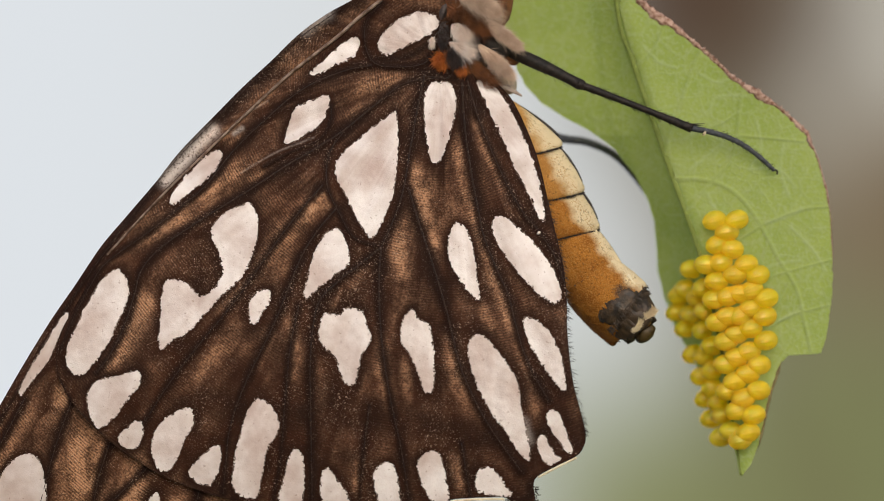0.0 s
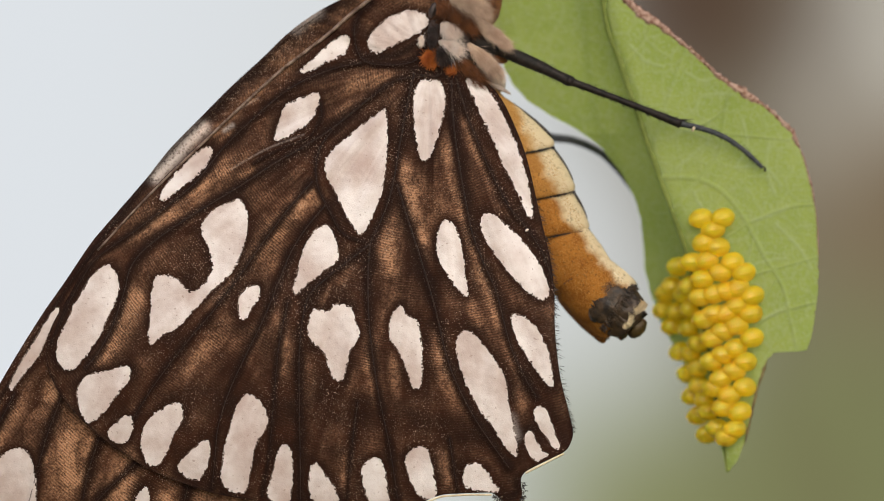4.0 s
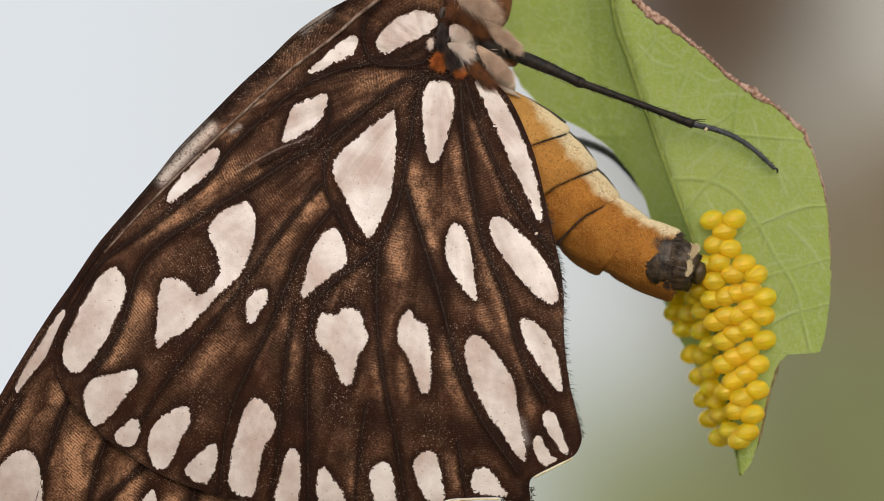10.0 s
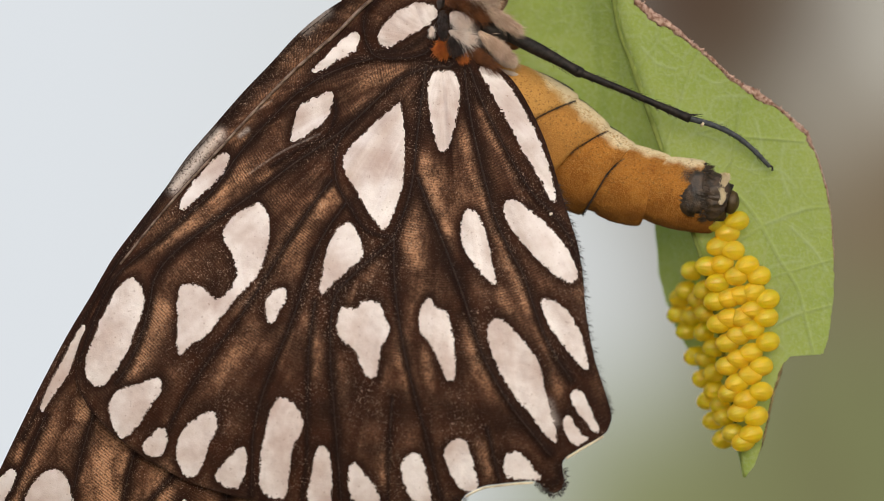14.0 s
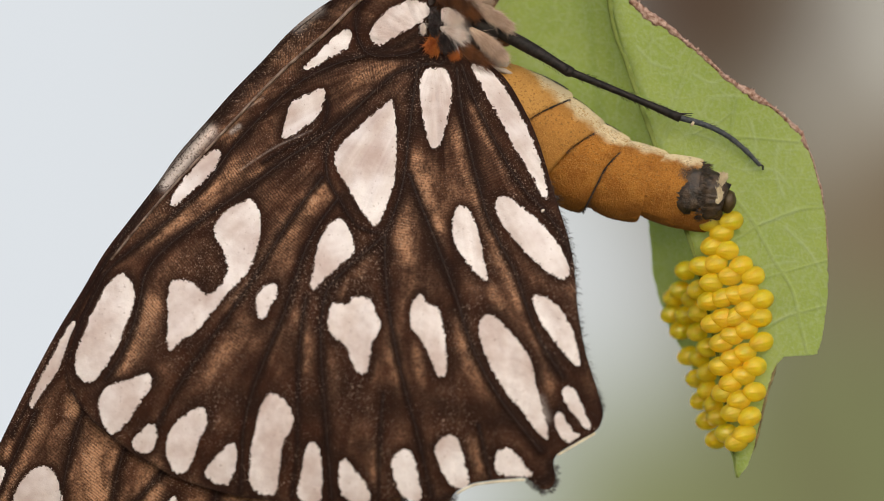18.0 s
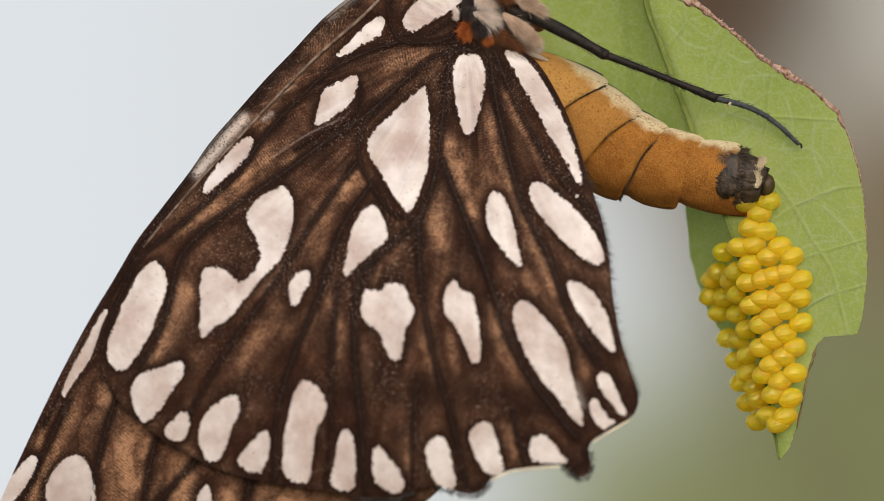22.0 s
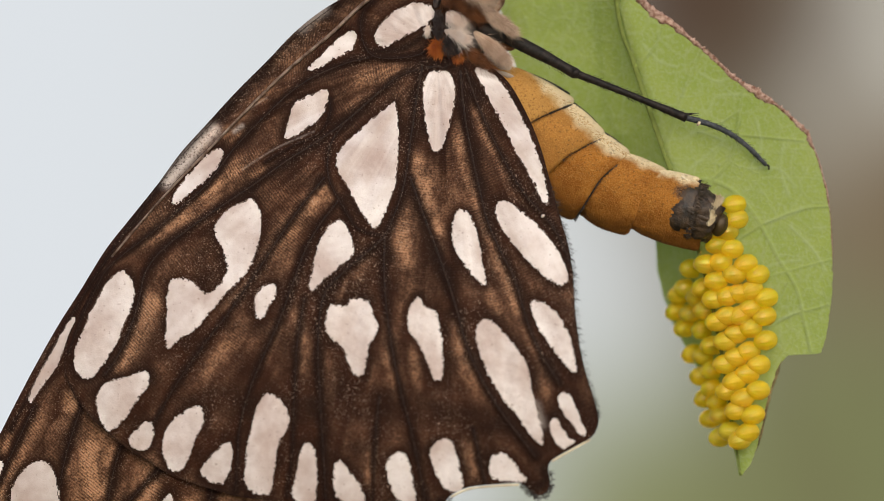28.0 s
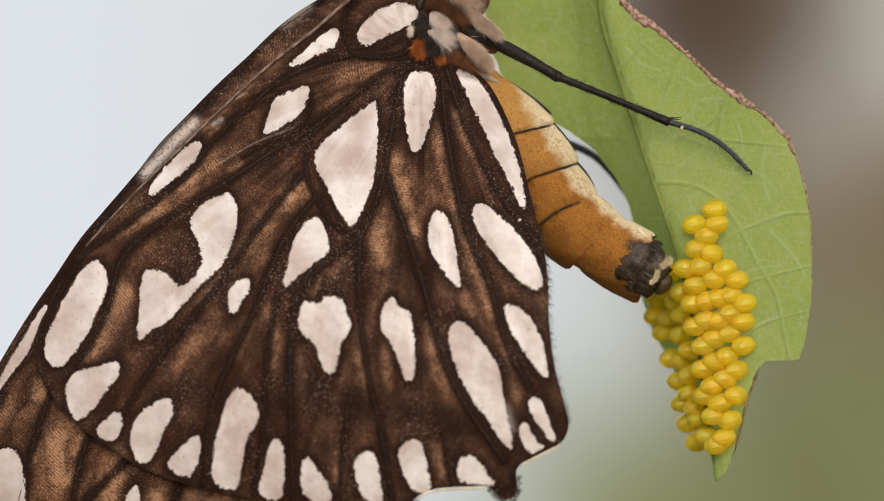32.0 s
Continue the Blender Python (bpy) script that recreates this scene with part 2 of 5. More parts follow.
FUR_WHITE = plain("fur_white", (0.80, 0.67, 0.58), (0.94, 0.86, 0.80), 0.0006, 0.7)
FUR_BEIGE = plain("fur_beige", (0.52, 0.37, 0.27), (0.76, 0.61, 0.48), 0.0006, 0.7)
SKIN = plain("pale_skin", (0.42, 0.34, 0.29), (0.62, 0.53, 0.46), 0.0006, 0.7)
FUR_BROWN = plain("fur_brown", (0.08, 0.027, 0.010), (0.23, 0.085, 0.028), 0.0005, 0.7)
FUR_ORANGE = plain("fur_orange", (0.36, 0.085, 0.015), (0.55, 0.17, 0.03), 0.0004, 0.7)
BODY_DARK = plain("body_dark", (0.015, 0.012, 0.012), (0.07, 0.05, 0.045), 0.0004, 0.55, 0.00003)
TIP_DARK = plain("tip_dark", (0.010, 0.008, 0.006), (0.075, 0.046, 0.024), 0.0004, 0.5, 0.00005)
KNOB = plain("knob_brown", (0.030, 0.020, 0.007), (0.075, 0.050, 0.018), 0.0004, 0.45, 0.00001, 0.3)
VELVET = plain("velvet_ochre", (0.34, 0.15, 0.028), (0.54, 0.30, 0.085), 0.0004, 0.8, 0, 0.1)
CREAM = plain("fur_cream", (0.60, 0.48, 0.30), (0.80, 0.72, 0.52), 0.0004, 0.7)
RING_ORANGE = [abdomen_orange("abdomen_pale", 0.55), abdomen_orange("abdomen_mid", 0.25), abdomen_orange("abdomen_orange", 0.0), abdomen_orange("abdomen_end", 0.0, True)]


# ---- shape tools ----
def part(name, mesh, material, parent=None, label=""):
    """Links a mesh (or bmesh) as one object under a thing or a part."""
    if isinstance(mesh, bmesh.types.BMesh):
        bm, mesh = mesh, bpy.data.meshes.new(name)
        bm.to_mesh(mesh)
        bm.free()
        mesh.polygons.foreach_set("use_smooth", [True] * len(mesh.polygons))
    if not mesh.materials:
        mesh.materials.append(material)
    ob = new(name, mesh)
    ob.parent = parent
    return tagged(ob, label)


def sheet_mesh(name, verts, quads, attrs=()):
    """A smooth mesh from arrays of vertices and quads, with point values."""
    me = bpy.data.meshes.new(name)
    me.vertices.add(len(verts))
    me.vertices.foreach_set("co", np.asarray(verts, dtype=np.float32).ravel())
    me.loops.add(4 * len(quads))
    me.loops.foreach_set("vertex_index", np.asarray(quads, dtype=np.int32).ravel())
    me.polygons.add(len(quads))
    me.polygons.foreach_set("loop_start", np.arange(len(quads), dtype=np.int32) * 4)
    me.polygons.foreach_set("use_smooth", np.ones(len(quads), dtype=bool))
    me.update(calc_edges=True)
    for key, values in attrs:
        me.attributes.new(key, "FLOAT", "POINT").data.foreach_set("value", np.asarray(values, dtype=np.float32))
    return me


def rings_mesh(name, rings, closed=True):
    """A skin over rings of points; the ends are closed to their middles."""
    rings = np.asarray(rings, dtype=float)
    n, k = rings.shape[:2]
    verts = rings.reshape(-1, 3)
    i, j = np.meshgrid(np.arange(n - 1), np.arange(k), indexing="ij")
    a, b = i * k + j, i * k + (j + 1) % k
    quads = np.stack([a, a + k, b + k, b], axis=-1).reshape(-1, 4)
    faces = quads.tolist()
    if closed:
        verts = np.vstack([verts, rings[0].mean(0), rings[-1].mean(0)])
        faces += [[(j + 1) % k, n * k, j] for j in range(k)]
        faces += [[(n - 1) * k + j, n * k + 1, (n - 1) * k + (j + 1) % k] for j in range(k)]
    me = bpy.data.meshes.new(name)
    me.from_pydata(verts.tolist(), [], faces)
    me.polygons.foreach_set("use_smooth", [True] * len(me.polygons))
    me.update()
    return me


def tube(name, line, radii, sides=8, flat=1.0):
    """A tube along a line of points; flat squeezes it in depth."""
    line = np.asarray(line, dtype=float)
    radii = np.broadcast_to(np.asarray(radii, dtype=float), (len(line),))
    way = np.gradient(line, axis=0)
    way /= np.linalg.norm(way, axis=1)[:, None] + 1e-12
    deep = np.array([0.0, 1.0, 0.0])
    side = np.cross(way, deep)
    side /= np.linalg.norm(side, axis=1)[:, None] + 1e-12
    deep = np.cross(side, way)
    turn = np.linspace(0, 2 * math.pi, sides, endpoint=False)
    rings = line[:, None] + radii[:, None, None] * (np.cos(turn)[None, :, None] * side[:, None] + flat * np.sin(turn)[None, :, None] * deep[:, None])
    return rings_mesh(name, rings)


def hairs(name, roots, ways, lengths, thick, droop=0.0, seed=1):
    """Many tapered hairs, each bent a little, in one mesh."""
    rnd = np.random.RandomState(seed)
    roots, ways = np.asarray(roots, float), np.asarray(ways, float)
    ways = ways / (np.linalg.norm(ways, axis=1)[:, None] + 1e-12)
    n = len(roots)
    lengths = np.broadcast_to(np.asarray(lengths, float), (n,))[:, None]
    bend = rnd.normal(size=(n, 3)) * 0.18 + np.array([0, 0, -droop])
    side = np.cross(ways, rnd.normal(size=(n, 3)))
    side /= np.linalg.norm(side, axis=1)[:, None] + 1e-12
    other = np.cross(ways, side)
    mid, end = roots + ways * lengths * 0.5 + bend * lengths * 0.12, roots + (ways + bend * 0.55) * lengths
    verts, faces = [], []
    tri = [side, -0.5 * side + 0.87 * other, -0.5 * side - 0.87 * other]
    stack = np.stack([roots + v * thick for v in tri] + [mid + v * thick * 0.7 for v in tri] + [end], axis=1)
    base = np.arange(n)[:, None] * 7
    quads = np.concatenate([base + np.array([[j, (j + 1) % 3, 3 + (j + 1) % 3, 3 + j]]) for j in range(3)])
    tips = np.concatenate([base + np.array([[3 + j, 3 + (j + 1) % 3, 6]]) for j in range(3)])
    me = bpy.data.meshes.new(name)
    me.from_pydata(stack.reshape(-1, 3).tolist(), [], quads.tolist() + tips.tolist())
    me.update()
    return me


def loop_curve(points, steps=8):
    """A smooth closed curve through the points."""
    p = np.asarray(points, dtype=float)
    t = np.linspace(0, 1, steps, endpoint=False)[:, None]
    out = []
    for i in range(len(p)):
        a, b, c, d = p[i - 1], p[i], p[(i + 1) % len(p)], p[(i + 2) % len(p)]
        out.append(0.5 * (2 * b + (c - a) * t + (2 * a - 5 * b + 4 * c - d) * t ** 2 + (3 * b - a - 3 * c + d) * t ** 3))
    return np.concatenate(out)


def line_curve(points, steps=10):
    """A smooth open curve through the points."""
    p = np.asarray(points, dtype=float)
    p = np.vstack([2 * p[0] - p[1], p, 2 * p[-1] - p[-2]])
    t = np.linspace(0, 1, steps, endpoint=False)[:, None]
    out = []
    for i in range(1, len(p) - 2):
        a, b, c, d = p[i - 1], p[i], p[i + 1], p[i + 2]
        out.append(0.5 * (2 * b + (c - a) * t + (2 * a - 5 * b + 4 * c - d) * t ** 2 + (3 * b - a - 3 * c + d) * t ** 3))
    return np.vstack(out + [p[-2][None]])


def within(x, y, curve):
    """Which points lie inside a closed curve."""
    hit = np.zeros(x.shape, dtype=bool)
    near = (x >= curve[:, 0].min()) & (x <= curve[:, 0].max()) & (y >= curve[:, 1].min()) & (y <= curve[:, 1].max())
    px, py, inside = x[near], y[near], hit[near]
    for a, b in zip(curve, np.roll(curve, -1, axis=0)):
        if a[1] != b[1]:
            inside ^= ((a[1] > py) != (b[1] > py)) & (px < (b[0] - a[0]) * (py - a[1]) / (b[1] - a[1]) + a[0])
    hit[near] = inside
    return hit


def reach(x, y, line, far):
    """The distance of points from a line, up to far, and how far along it they lie."""
    best, along = np.full(x.shape, float(far)), np.zeros(x.shape)
    n = len(line) - 1
    for i, (a, b) in enumerate(zip(line[:-1], line[1:])):
        near = (x > min(a[0], b[0]) - far) & (x < max(a[0], b[0]) + far) & (y > min(a[1], b[1]) - far) & (y < max(a[1], b[1]) + far)
        if near.any():
            v = b - a
            u = np.clip(((x[near] - a[0]) * v[0] + (y[near] - a[1]) * v[1]) / (v @ v + 1e-9), 0, 1)
            d = np.hypot(x[near] - a[0] - u * v[0], y[near] - a[1] - u * v[1])
            old, w = best[near], along[near]
            w[d < old] = (i + u[d < old]) / n
            best[near], along[near] = np.minimum(d, old), w
    return best, along


def blur_noise(x, y, size, seed):
    """Smooth noise on the plan, -1 to 1."""
    table = np.random.RandomState(seed).rand(128, 128) * 2 - 1
    gx, gy = x / size + 500, y / size + 500
    ix, iy = np.floor(gx).astype(int), np.floor(gy).astype(int)
    fx, fy = gx - ix, gy - iy
    fx, fy = fx * fx * (3 - 2 * fx), fy * fy * (3 - 2 * fy)
    t = lambda a, b: table[a % 128, b % 128]
    return (t(ix, iy) * (1 - fx) + t(ix + 1, iy) * fx) * (1 - fy) + (t(ix, iy + 1) * (1 - fx) + t(ix + 1, iy + 1) * fx) * fy


def spot_on(px, py, d=0.0):
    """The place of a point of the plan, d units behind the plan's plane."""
    f = 1 + d * U / DIST
    return Vector(((px - 784) * U * f, d * U, (444 - py) * U * f))


def own(px, py, d=0.0):
    """The same in the butterfly's own space, whose origin is at the wing root."""
    f = 1 + np.asarray(d) * U / DIST
    px, py = np.asarray(px, float), np.asarray(py, float)
    return np.stack(np.broadcast_arrays(((px - 784) * f - 16) * U, np.asarray(d) * U, -((py - 444) * f + 354) * U), axis=-1)


def thing(name, label, category, group="", kind=""):
    return tagged(new(name), label, category, group, kind)


# ---- ground and distance ----
def ground():
    s = Shade("ground_grass", 0.9)
    n, m = s.noise(0.6, 5), s.noise(0.03, 4)
    s.put("Base Color", s.mix(s.math("MULTIPLY", s.math("ADD", n, m), 0.5), (0.05, 0.06, 0.02), (0.14, 0.13, 0.06)))
    s.bump(m, 0.02)
    bm = bmesh.new()
    bmesh.ops.create_grid(bm, x_segments=20, y_segments=20, size=60)
    ob = part("ground", bm, s.mat)
    ob.location = (0, 0, -1.1)
    tagged(ob, "grassy olive-brown ground far below the leaf", "ground", kind="structure")


def backdrop():
    """Pale sky beside brown bark and olive grass, so far off that only soft tones are left."""
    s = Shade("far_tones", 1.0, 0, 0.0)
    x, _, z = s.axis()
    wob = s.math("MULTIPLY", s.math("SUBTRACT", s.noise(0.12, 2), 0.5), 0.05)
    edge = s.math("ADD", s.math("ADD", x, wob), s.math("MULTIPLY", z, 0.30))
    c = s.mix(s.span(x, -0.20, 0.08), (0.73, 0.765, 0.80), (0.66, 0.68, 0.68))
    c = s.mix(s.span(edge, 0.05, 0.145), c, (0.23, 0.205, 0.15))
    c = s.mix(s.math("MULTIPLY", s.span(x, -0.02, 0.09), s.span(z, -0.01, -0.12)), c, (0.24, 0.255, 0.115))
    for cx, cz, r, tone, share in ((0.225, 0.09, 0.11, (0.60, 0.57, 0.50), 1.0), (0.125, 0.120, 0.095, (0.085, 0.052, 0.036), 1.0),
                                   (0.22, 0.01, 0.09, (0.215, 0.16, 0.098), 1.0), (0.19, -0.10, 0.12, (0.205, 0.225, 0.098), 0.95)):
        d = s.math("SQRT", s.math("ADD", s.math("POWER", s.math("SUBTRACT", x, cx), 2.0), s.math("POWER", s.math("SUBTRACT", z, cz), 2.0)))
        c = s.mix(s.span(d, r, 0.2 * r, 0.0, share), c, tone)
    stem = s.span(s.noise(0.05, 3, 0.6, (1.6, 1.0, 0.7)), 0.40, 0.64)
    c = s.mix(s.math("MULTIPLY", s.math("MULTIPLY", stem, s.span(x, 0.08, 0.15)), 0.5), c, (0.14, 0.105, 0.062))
    # the backdrop emits these tones itself; neither sun nor sky lights it
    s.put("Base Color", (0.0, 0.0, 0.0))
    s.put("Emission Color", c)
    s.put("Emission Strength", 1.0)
    n = 24
    u = np.linspace(-1.6, 1.6, n)
    gx, gz = np.meshgrid(u, np.linspace(-1.1, 1.3, n), indexing="ij")
    verts = np.stack([gx, 1.5 - 0.08 * gx ** 2, gz], axis=-1).reshape(-1, 3)
    i, j = np.meshgrid(np.arange(n - 1), np.arange(n - 1), indexing="ij")
    a = (i * n + j).ravel()
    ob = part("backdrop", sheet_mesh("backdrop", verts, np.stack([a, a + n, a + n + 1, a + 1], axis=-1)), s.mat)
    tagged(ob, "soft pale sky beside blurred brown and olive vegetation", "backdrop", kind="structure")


ground()
backdrop()

# ---- the leaf ----
MIDRIB = [(1062, -360), (1095, 0), (1125, 110), (1165, 230), (1200, 330), (1225, 400), (1250, 480), (1280, 620), (1303, 760), (1315, 843)]
EDGE_RIGHT = [(1066, -360), (1085, -200), (1112, -60), (1140, 4), (1165, 28), (1200, 47), (1230, 75), (1262, 98), (1290, 128), (1318, 150), (1355, 172),
              (1395, 200), (1432, 236), (1450, 280), (1466, 335), (1474, 390), (1477, 450), (1476, 520), (1469, 580), (1457, 627),
              (1397, 630), (1386, 642), (1378, 668), (1366, 702), (1356, 750), (1346, 790), (1331, 825), (1317, 843)]
EDGE_LEFT = [(1058, -360), (985, -260), (915, -150), (884, -50), (888, 20), (902, 90), (930, 150), (960, 182), (1000, 208), (1045, 232), (1090, 265),
             (1128, 312), (1148, 352), (1160, 395), (1164, 430), (1166, 480), (1178, 530), (1198, 583), (1224, 625), (1252, 690), (1282, 755), (1306, 810), (1313, 843)]


def course(table, py):
    t = np.asarray(table, dtype=float)
    return np.interp(py, t[:, 1], t[:, 0])


def leaf_depth(px, py):
    """How far the leaf's face lies behind the plan's plane; it folds back along the midrib."""
    s = np.asarray(px, float) - course(MIDRIB, py)
    right = np.maximum(s, 0)
    left = np.maximum(-s, 0)
    d = 68 - 0.08 * right + 0.00035 * right ** 2 + np.interp(py, [240, 420], [55, 80]) * (1 - np.exp(-left / 42)) + np.interp(py, [240, 420], [0.15, 0.65]) * left
    return d + 3 * np.exp(-(s / 12) ** 2) + 3.0 * blur_noise(np.asarray(px, float), np.asarray(py, float), 70, 5)


def leaf():
    rows = np.concatenate([np.arange(-360, -20, 8.0), np.arange(-20, 843, 2.5)])
    nl, nr = 60, 90
    xm, xr, xl = course(MIDRIB, rows), course(EDGE_RIGHT, rows), course(EDGE_LEFT, rows)
    ragged = np.where(rows < 245, 3.5, 1.2)
    xr = xr + ragged * blur_noise(rows * 0 + 3, rows, 9, 11) + 0.6 * ragged * blur_noise(rows * 0, rows, 4, 12)
    xl = xl + 2.0 * blur_noise(rows * 0 + 7, rows, 14, 13)
    u = np.linspace(0, 1, nl)[None, :]
    v = np.linspace(0, 1, nr)[None, 1:]
    px = np.concatenate([xl[:, None] + (xm - xl)[:, None] * u, xm[:, None] + (xr - xm)[:, None] * v], axis=1)
    py = np.broadcast_to(rows[:, None], px.shape)
    vein = np.zeros(px.shape)
    for line, wide in (([(1178, 275), (1209, 182), (1232, 115), (1246, 84)], 4.6), ([(1128, 118), (1160, 85), (1180, 46)], 4.0), ([(1215, 380), (1262, 322), (1300, 275), (1312, 195), (1320, 158)], 4.2),
                       ([(1195, 318), (1245, 318), (1295, 335), (1338, 380), (1380, 456), (1413, 511), (1426, 565), (1440, 625)], 4.6), ([(1245, 462), (1300, 430), (1360, 395), (1424, 371), (1470, 366)], 3.4),
                       ([(1275, 600), (1345, 590), (1400, 560), (1470, 540)], 3.4), ([(1262, 540), (1340, 500), (1400, 480), (1474, 460)], 3.2), ([(1312, 240), (1370, 245), (1425, 250)], 3.0),
                       ([(1330, 520), (1352, 470), (1362, 425)], 2.6), ([(1345, 590), (1375, 545), (1400, 500)], 2.6), ([(1240, 235), (1285, 215), (1312, 195)], 2.6)):
        d, w = reach(px, py, line_curve(line), 16)
        vein = np.maximum(vein, np.exp(-(d / (wide * (1 - 0.3 * w))) ** 2))
    pale = np.zeros(px.shape)
    for line in ([(1259, 200), (1271, 172), (1326, 169)], [(1365, 393), (1395, 385), (1424, 371)], [(1350, 478), (1385, 466), (1420, 462)], [(1365, 575), (1400, 560), (1425, 540)],
                 [(1225, 300), (1255, 275), (1285, 250)], [(1285, 250), (1240, 235), (1215, 245)], [(1330, 300), (1380, 300), (1410, 330)], [(1240, 130), (1270, 145), (1290, 140)],
                 [(1140, 80), (1170, 110), (1200, 120)], [(1390, 255), (1385, 300), (1400, 350)], [(1340, 210), (1350, 260), (1330, 300)], [(1400, 400), (1440, 440), (1465, 480)], [(1255, 345), (1275, 375), (1320, 385)]):
        d, w = reach(px, py, line_curve(line), 10)
        pale = np.maximum(pale, np.exp(-(d / 2.6) ** 2))
    d, _ = reach(px, py, line_curve(MIDRIB, 12), 24)
    rib = np.exp(-(d / 7.0) ** 2)
    d, _ = reach(px, py, line_curve([(1052, -40), (1062, 80), (1078, 200), (1120, 300)]), 24)
    rib = np.maximum(rib, 0.7 * np.exp(-(d / 8.0) ** 2))
    puff = np.abs(blur_noise(px, py, 28, 21)) + 0.5 * np.abs(blur_noise(px, py, 13, 22))
    depth = leaf_depth(px, py) - 1.0 * vein + 0.5 * (1 - vein) * puff
    f = 1 + depth * U / DIST
    verts = np.stack([(px - 784) * U * f, depth * U, (444 - py) * U * f], axis=-1).reshape(-1, 3)
    n, k = px.shape
    i, j = np.meshgrid(np.arange(n - 1), np.arange(k - 1), indexing="ij")
    a = (i * k + j).ravel()
    quads = np.stack([a, a + k, a + k + 1, a + 1], axis=-1)
    top = thing("leaf", "pale green leaf underside with reddish withered margin and bitten tip", "leaf")
    part("blade", sheet_mesh("blade", verts, quads, (("vein", vein.ravel()), ("rib", rib.ravel()), ("pale", pale.ravel()))), LEAF, top)
    # the midrib stands out as a low ridge
    line = line_curve(MIDRIB, 12)
    at = [spot_on(x, y, float(leaf_depth(x, y)) + 0.6) for x, y in line]
    part("midrib", tube("midrib", at, np.linspace(7.0, 2.5, len(at)) * U, 10, 0.30), RIB, top, "olive green midrib ridge")
    stalk = [spot_on(1062, -350, 76), spot_on(1056, -420, 74), spot_on(1040, -520, 70), spot_on(1010, -640, 60)]
    part("stalk", tube("stalk", stalk, [9 * U, 10 * U, 12 * U, 15 * U], 10), RIB, top, "green leaf stalk")
    # the dry margin, a torn strip of crust with small spikes
    def crust(name, material, lo, hi, wide, seed, label):
        ys = np.linspace(lo, hi, int((hi - lo) * 0.9))
        xs = course(EDGE_RIGHT, ys)
        way = np.gradient(np.stack([xs, ys], axis=-1), axis=0)
        way /= np.linalg.norm(way, axis=1)[:, None]
        out = np.stack([way[:, 1], -way[:, 0]], axis=-1)
        fade = np.clip(np.minimum(ys - lo, hi - ys) / 25, 0.1, 1) * np.linspace(1.0, 0.62, len(ys)) * (1 + 0.35 * blur_noise(xs * 0, ys, 34, seed + 6))
        rnd = np.random.RandomState(seed)
        spike = np.where(rnd.rand(len(ys)) > 0.90, rnd.uniform(0.2, 0.9, len(ys)), 0)
        rings = []
        for u, lift in ((-1.0, 1.0), (-0.55, -1.4), (-0.1, -2.4), (0.3, -2.2), (0.75, -1.2), (1.0, 1.2), (0.3, 3.0), (-0.5, 3.0)):
            inner = 0.9 + 0.45 * blur_noise(xs, ys, 17, seed + 1) + 0.30 * blur_noise(xs, ys, 6, seed + 2)
            outer = 0.50 + 0.28 * blur_noise(xs, ys, 23, seed + 3) + 0.22 * blur_noise(xs, ys, 5, seed + 4) + spike
            reach_by = wide * fade * np.where(u < 0, u * inner, u * outer)
            px, py = xs + out[:, 0] * reach_by, ys + out[:, 1] * reach_by
            d = leaf_depth(px, py) + lift * (0.8 + 0.5 * blur_noise(px, py, 6, seed + 5))
            f = 1 + d * U / DIST
            rings.append(np.stack([(px - 784) * U * f, d * U, (444 - py) * U * f], axis=-1))
        part(name, rings_mesh(name, np.stack(rings, axis=1)), material, top, label)
    crust("withered_margin", CRUST, -40, 275, 8.5, 31, "reddish brown dry leaf margin")
    crust("side_margin", CRUST, 255, 470, 2.2, 35, "thin reddish leaf margin")
    crust("bitten_margin", CRUST_DARK, 640, 800, 4.5, 41, "dark dry bitten edge")
    return top


leaf()


# ---- the eggs ----
def egg_mesh():
    """An upright egg, 1.1 mm long, with faint ribs from pole to pole."""
    sides, rows, long, wide = 56, 20, 23.5 * U, 17.6 * U
    turn = np.linspace(0, 2 * math.pi, sides, endpoint=False)
    out = []
    for a in np.linspace(0.06, math.pi - 0.06, rows):
        r = wide * math.sin(a) * (1 + 0.10 * math.cos(a)) * (1 + (0.010 + 0.016 * (a > 1.9)) * min(1, 3 * math.sin(a)) * np.cos(turn * 14))
        out.append(np.stack([r * np.cos(turn), r * np.sin(turn), np.full(sides, -long * math.cos(a))], axis=-1))
    return rings_mesh("egg", out)


EGG_MESH = egg_mesh()
EGG_MESH.materials.append(EGG)
dice = random.Random(4)


def egg(px, py, lift=17.0, lean=(-0.88, -0.46, -0.12)):
    """An egg glued to the leaf, leaning out from it."""
    ob = new("butterfly_egg", EGG_MESH)
    d = float(leaf_depth(px, py)) - lift
    way = Vector((lean[0] + dice.uniform(-0.16, 0.16), lean[1], lean[2] + dice.uniform(-0.18, 0.18)))
    ob.matrix_world = Matrix.Translation(spot_on(px, py, d)) @ way.to_track_quat("Z", "Y").to_matrix().to_4x4()
    return tagged(ob, "glossy yellow ribbed butterfly egg glued on the green leaf", "egg", "eggs in the cluster")


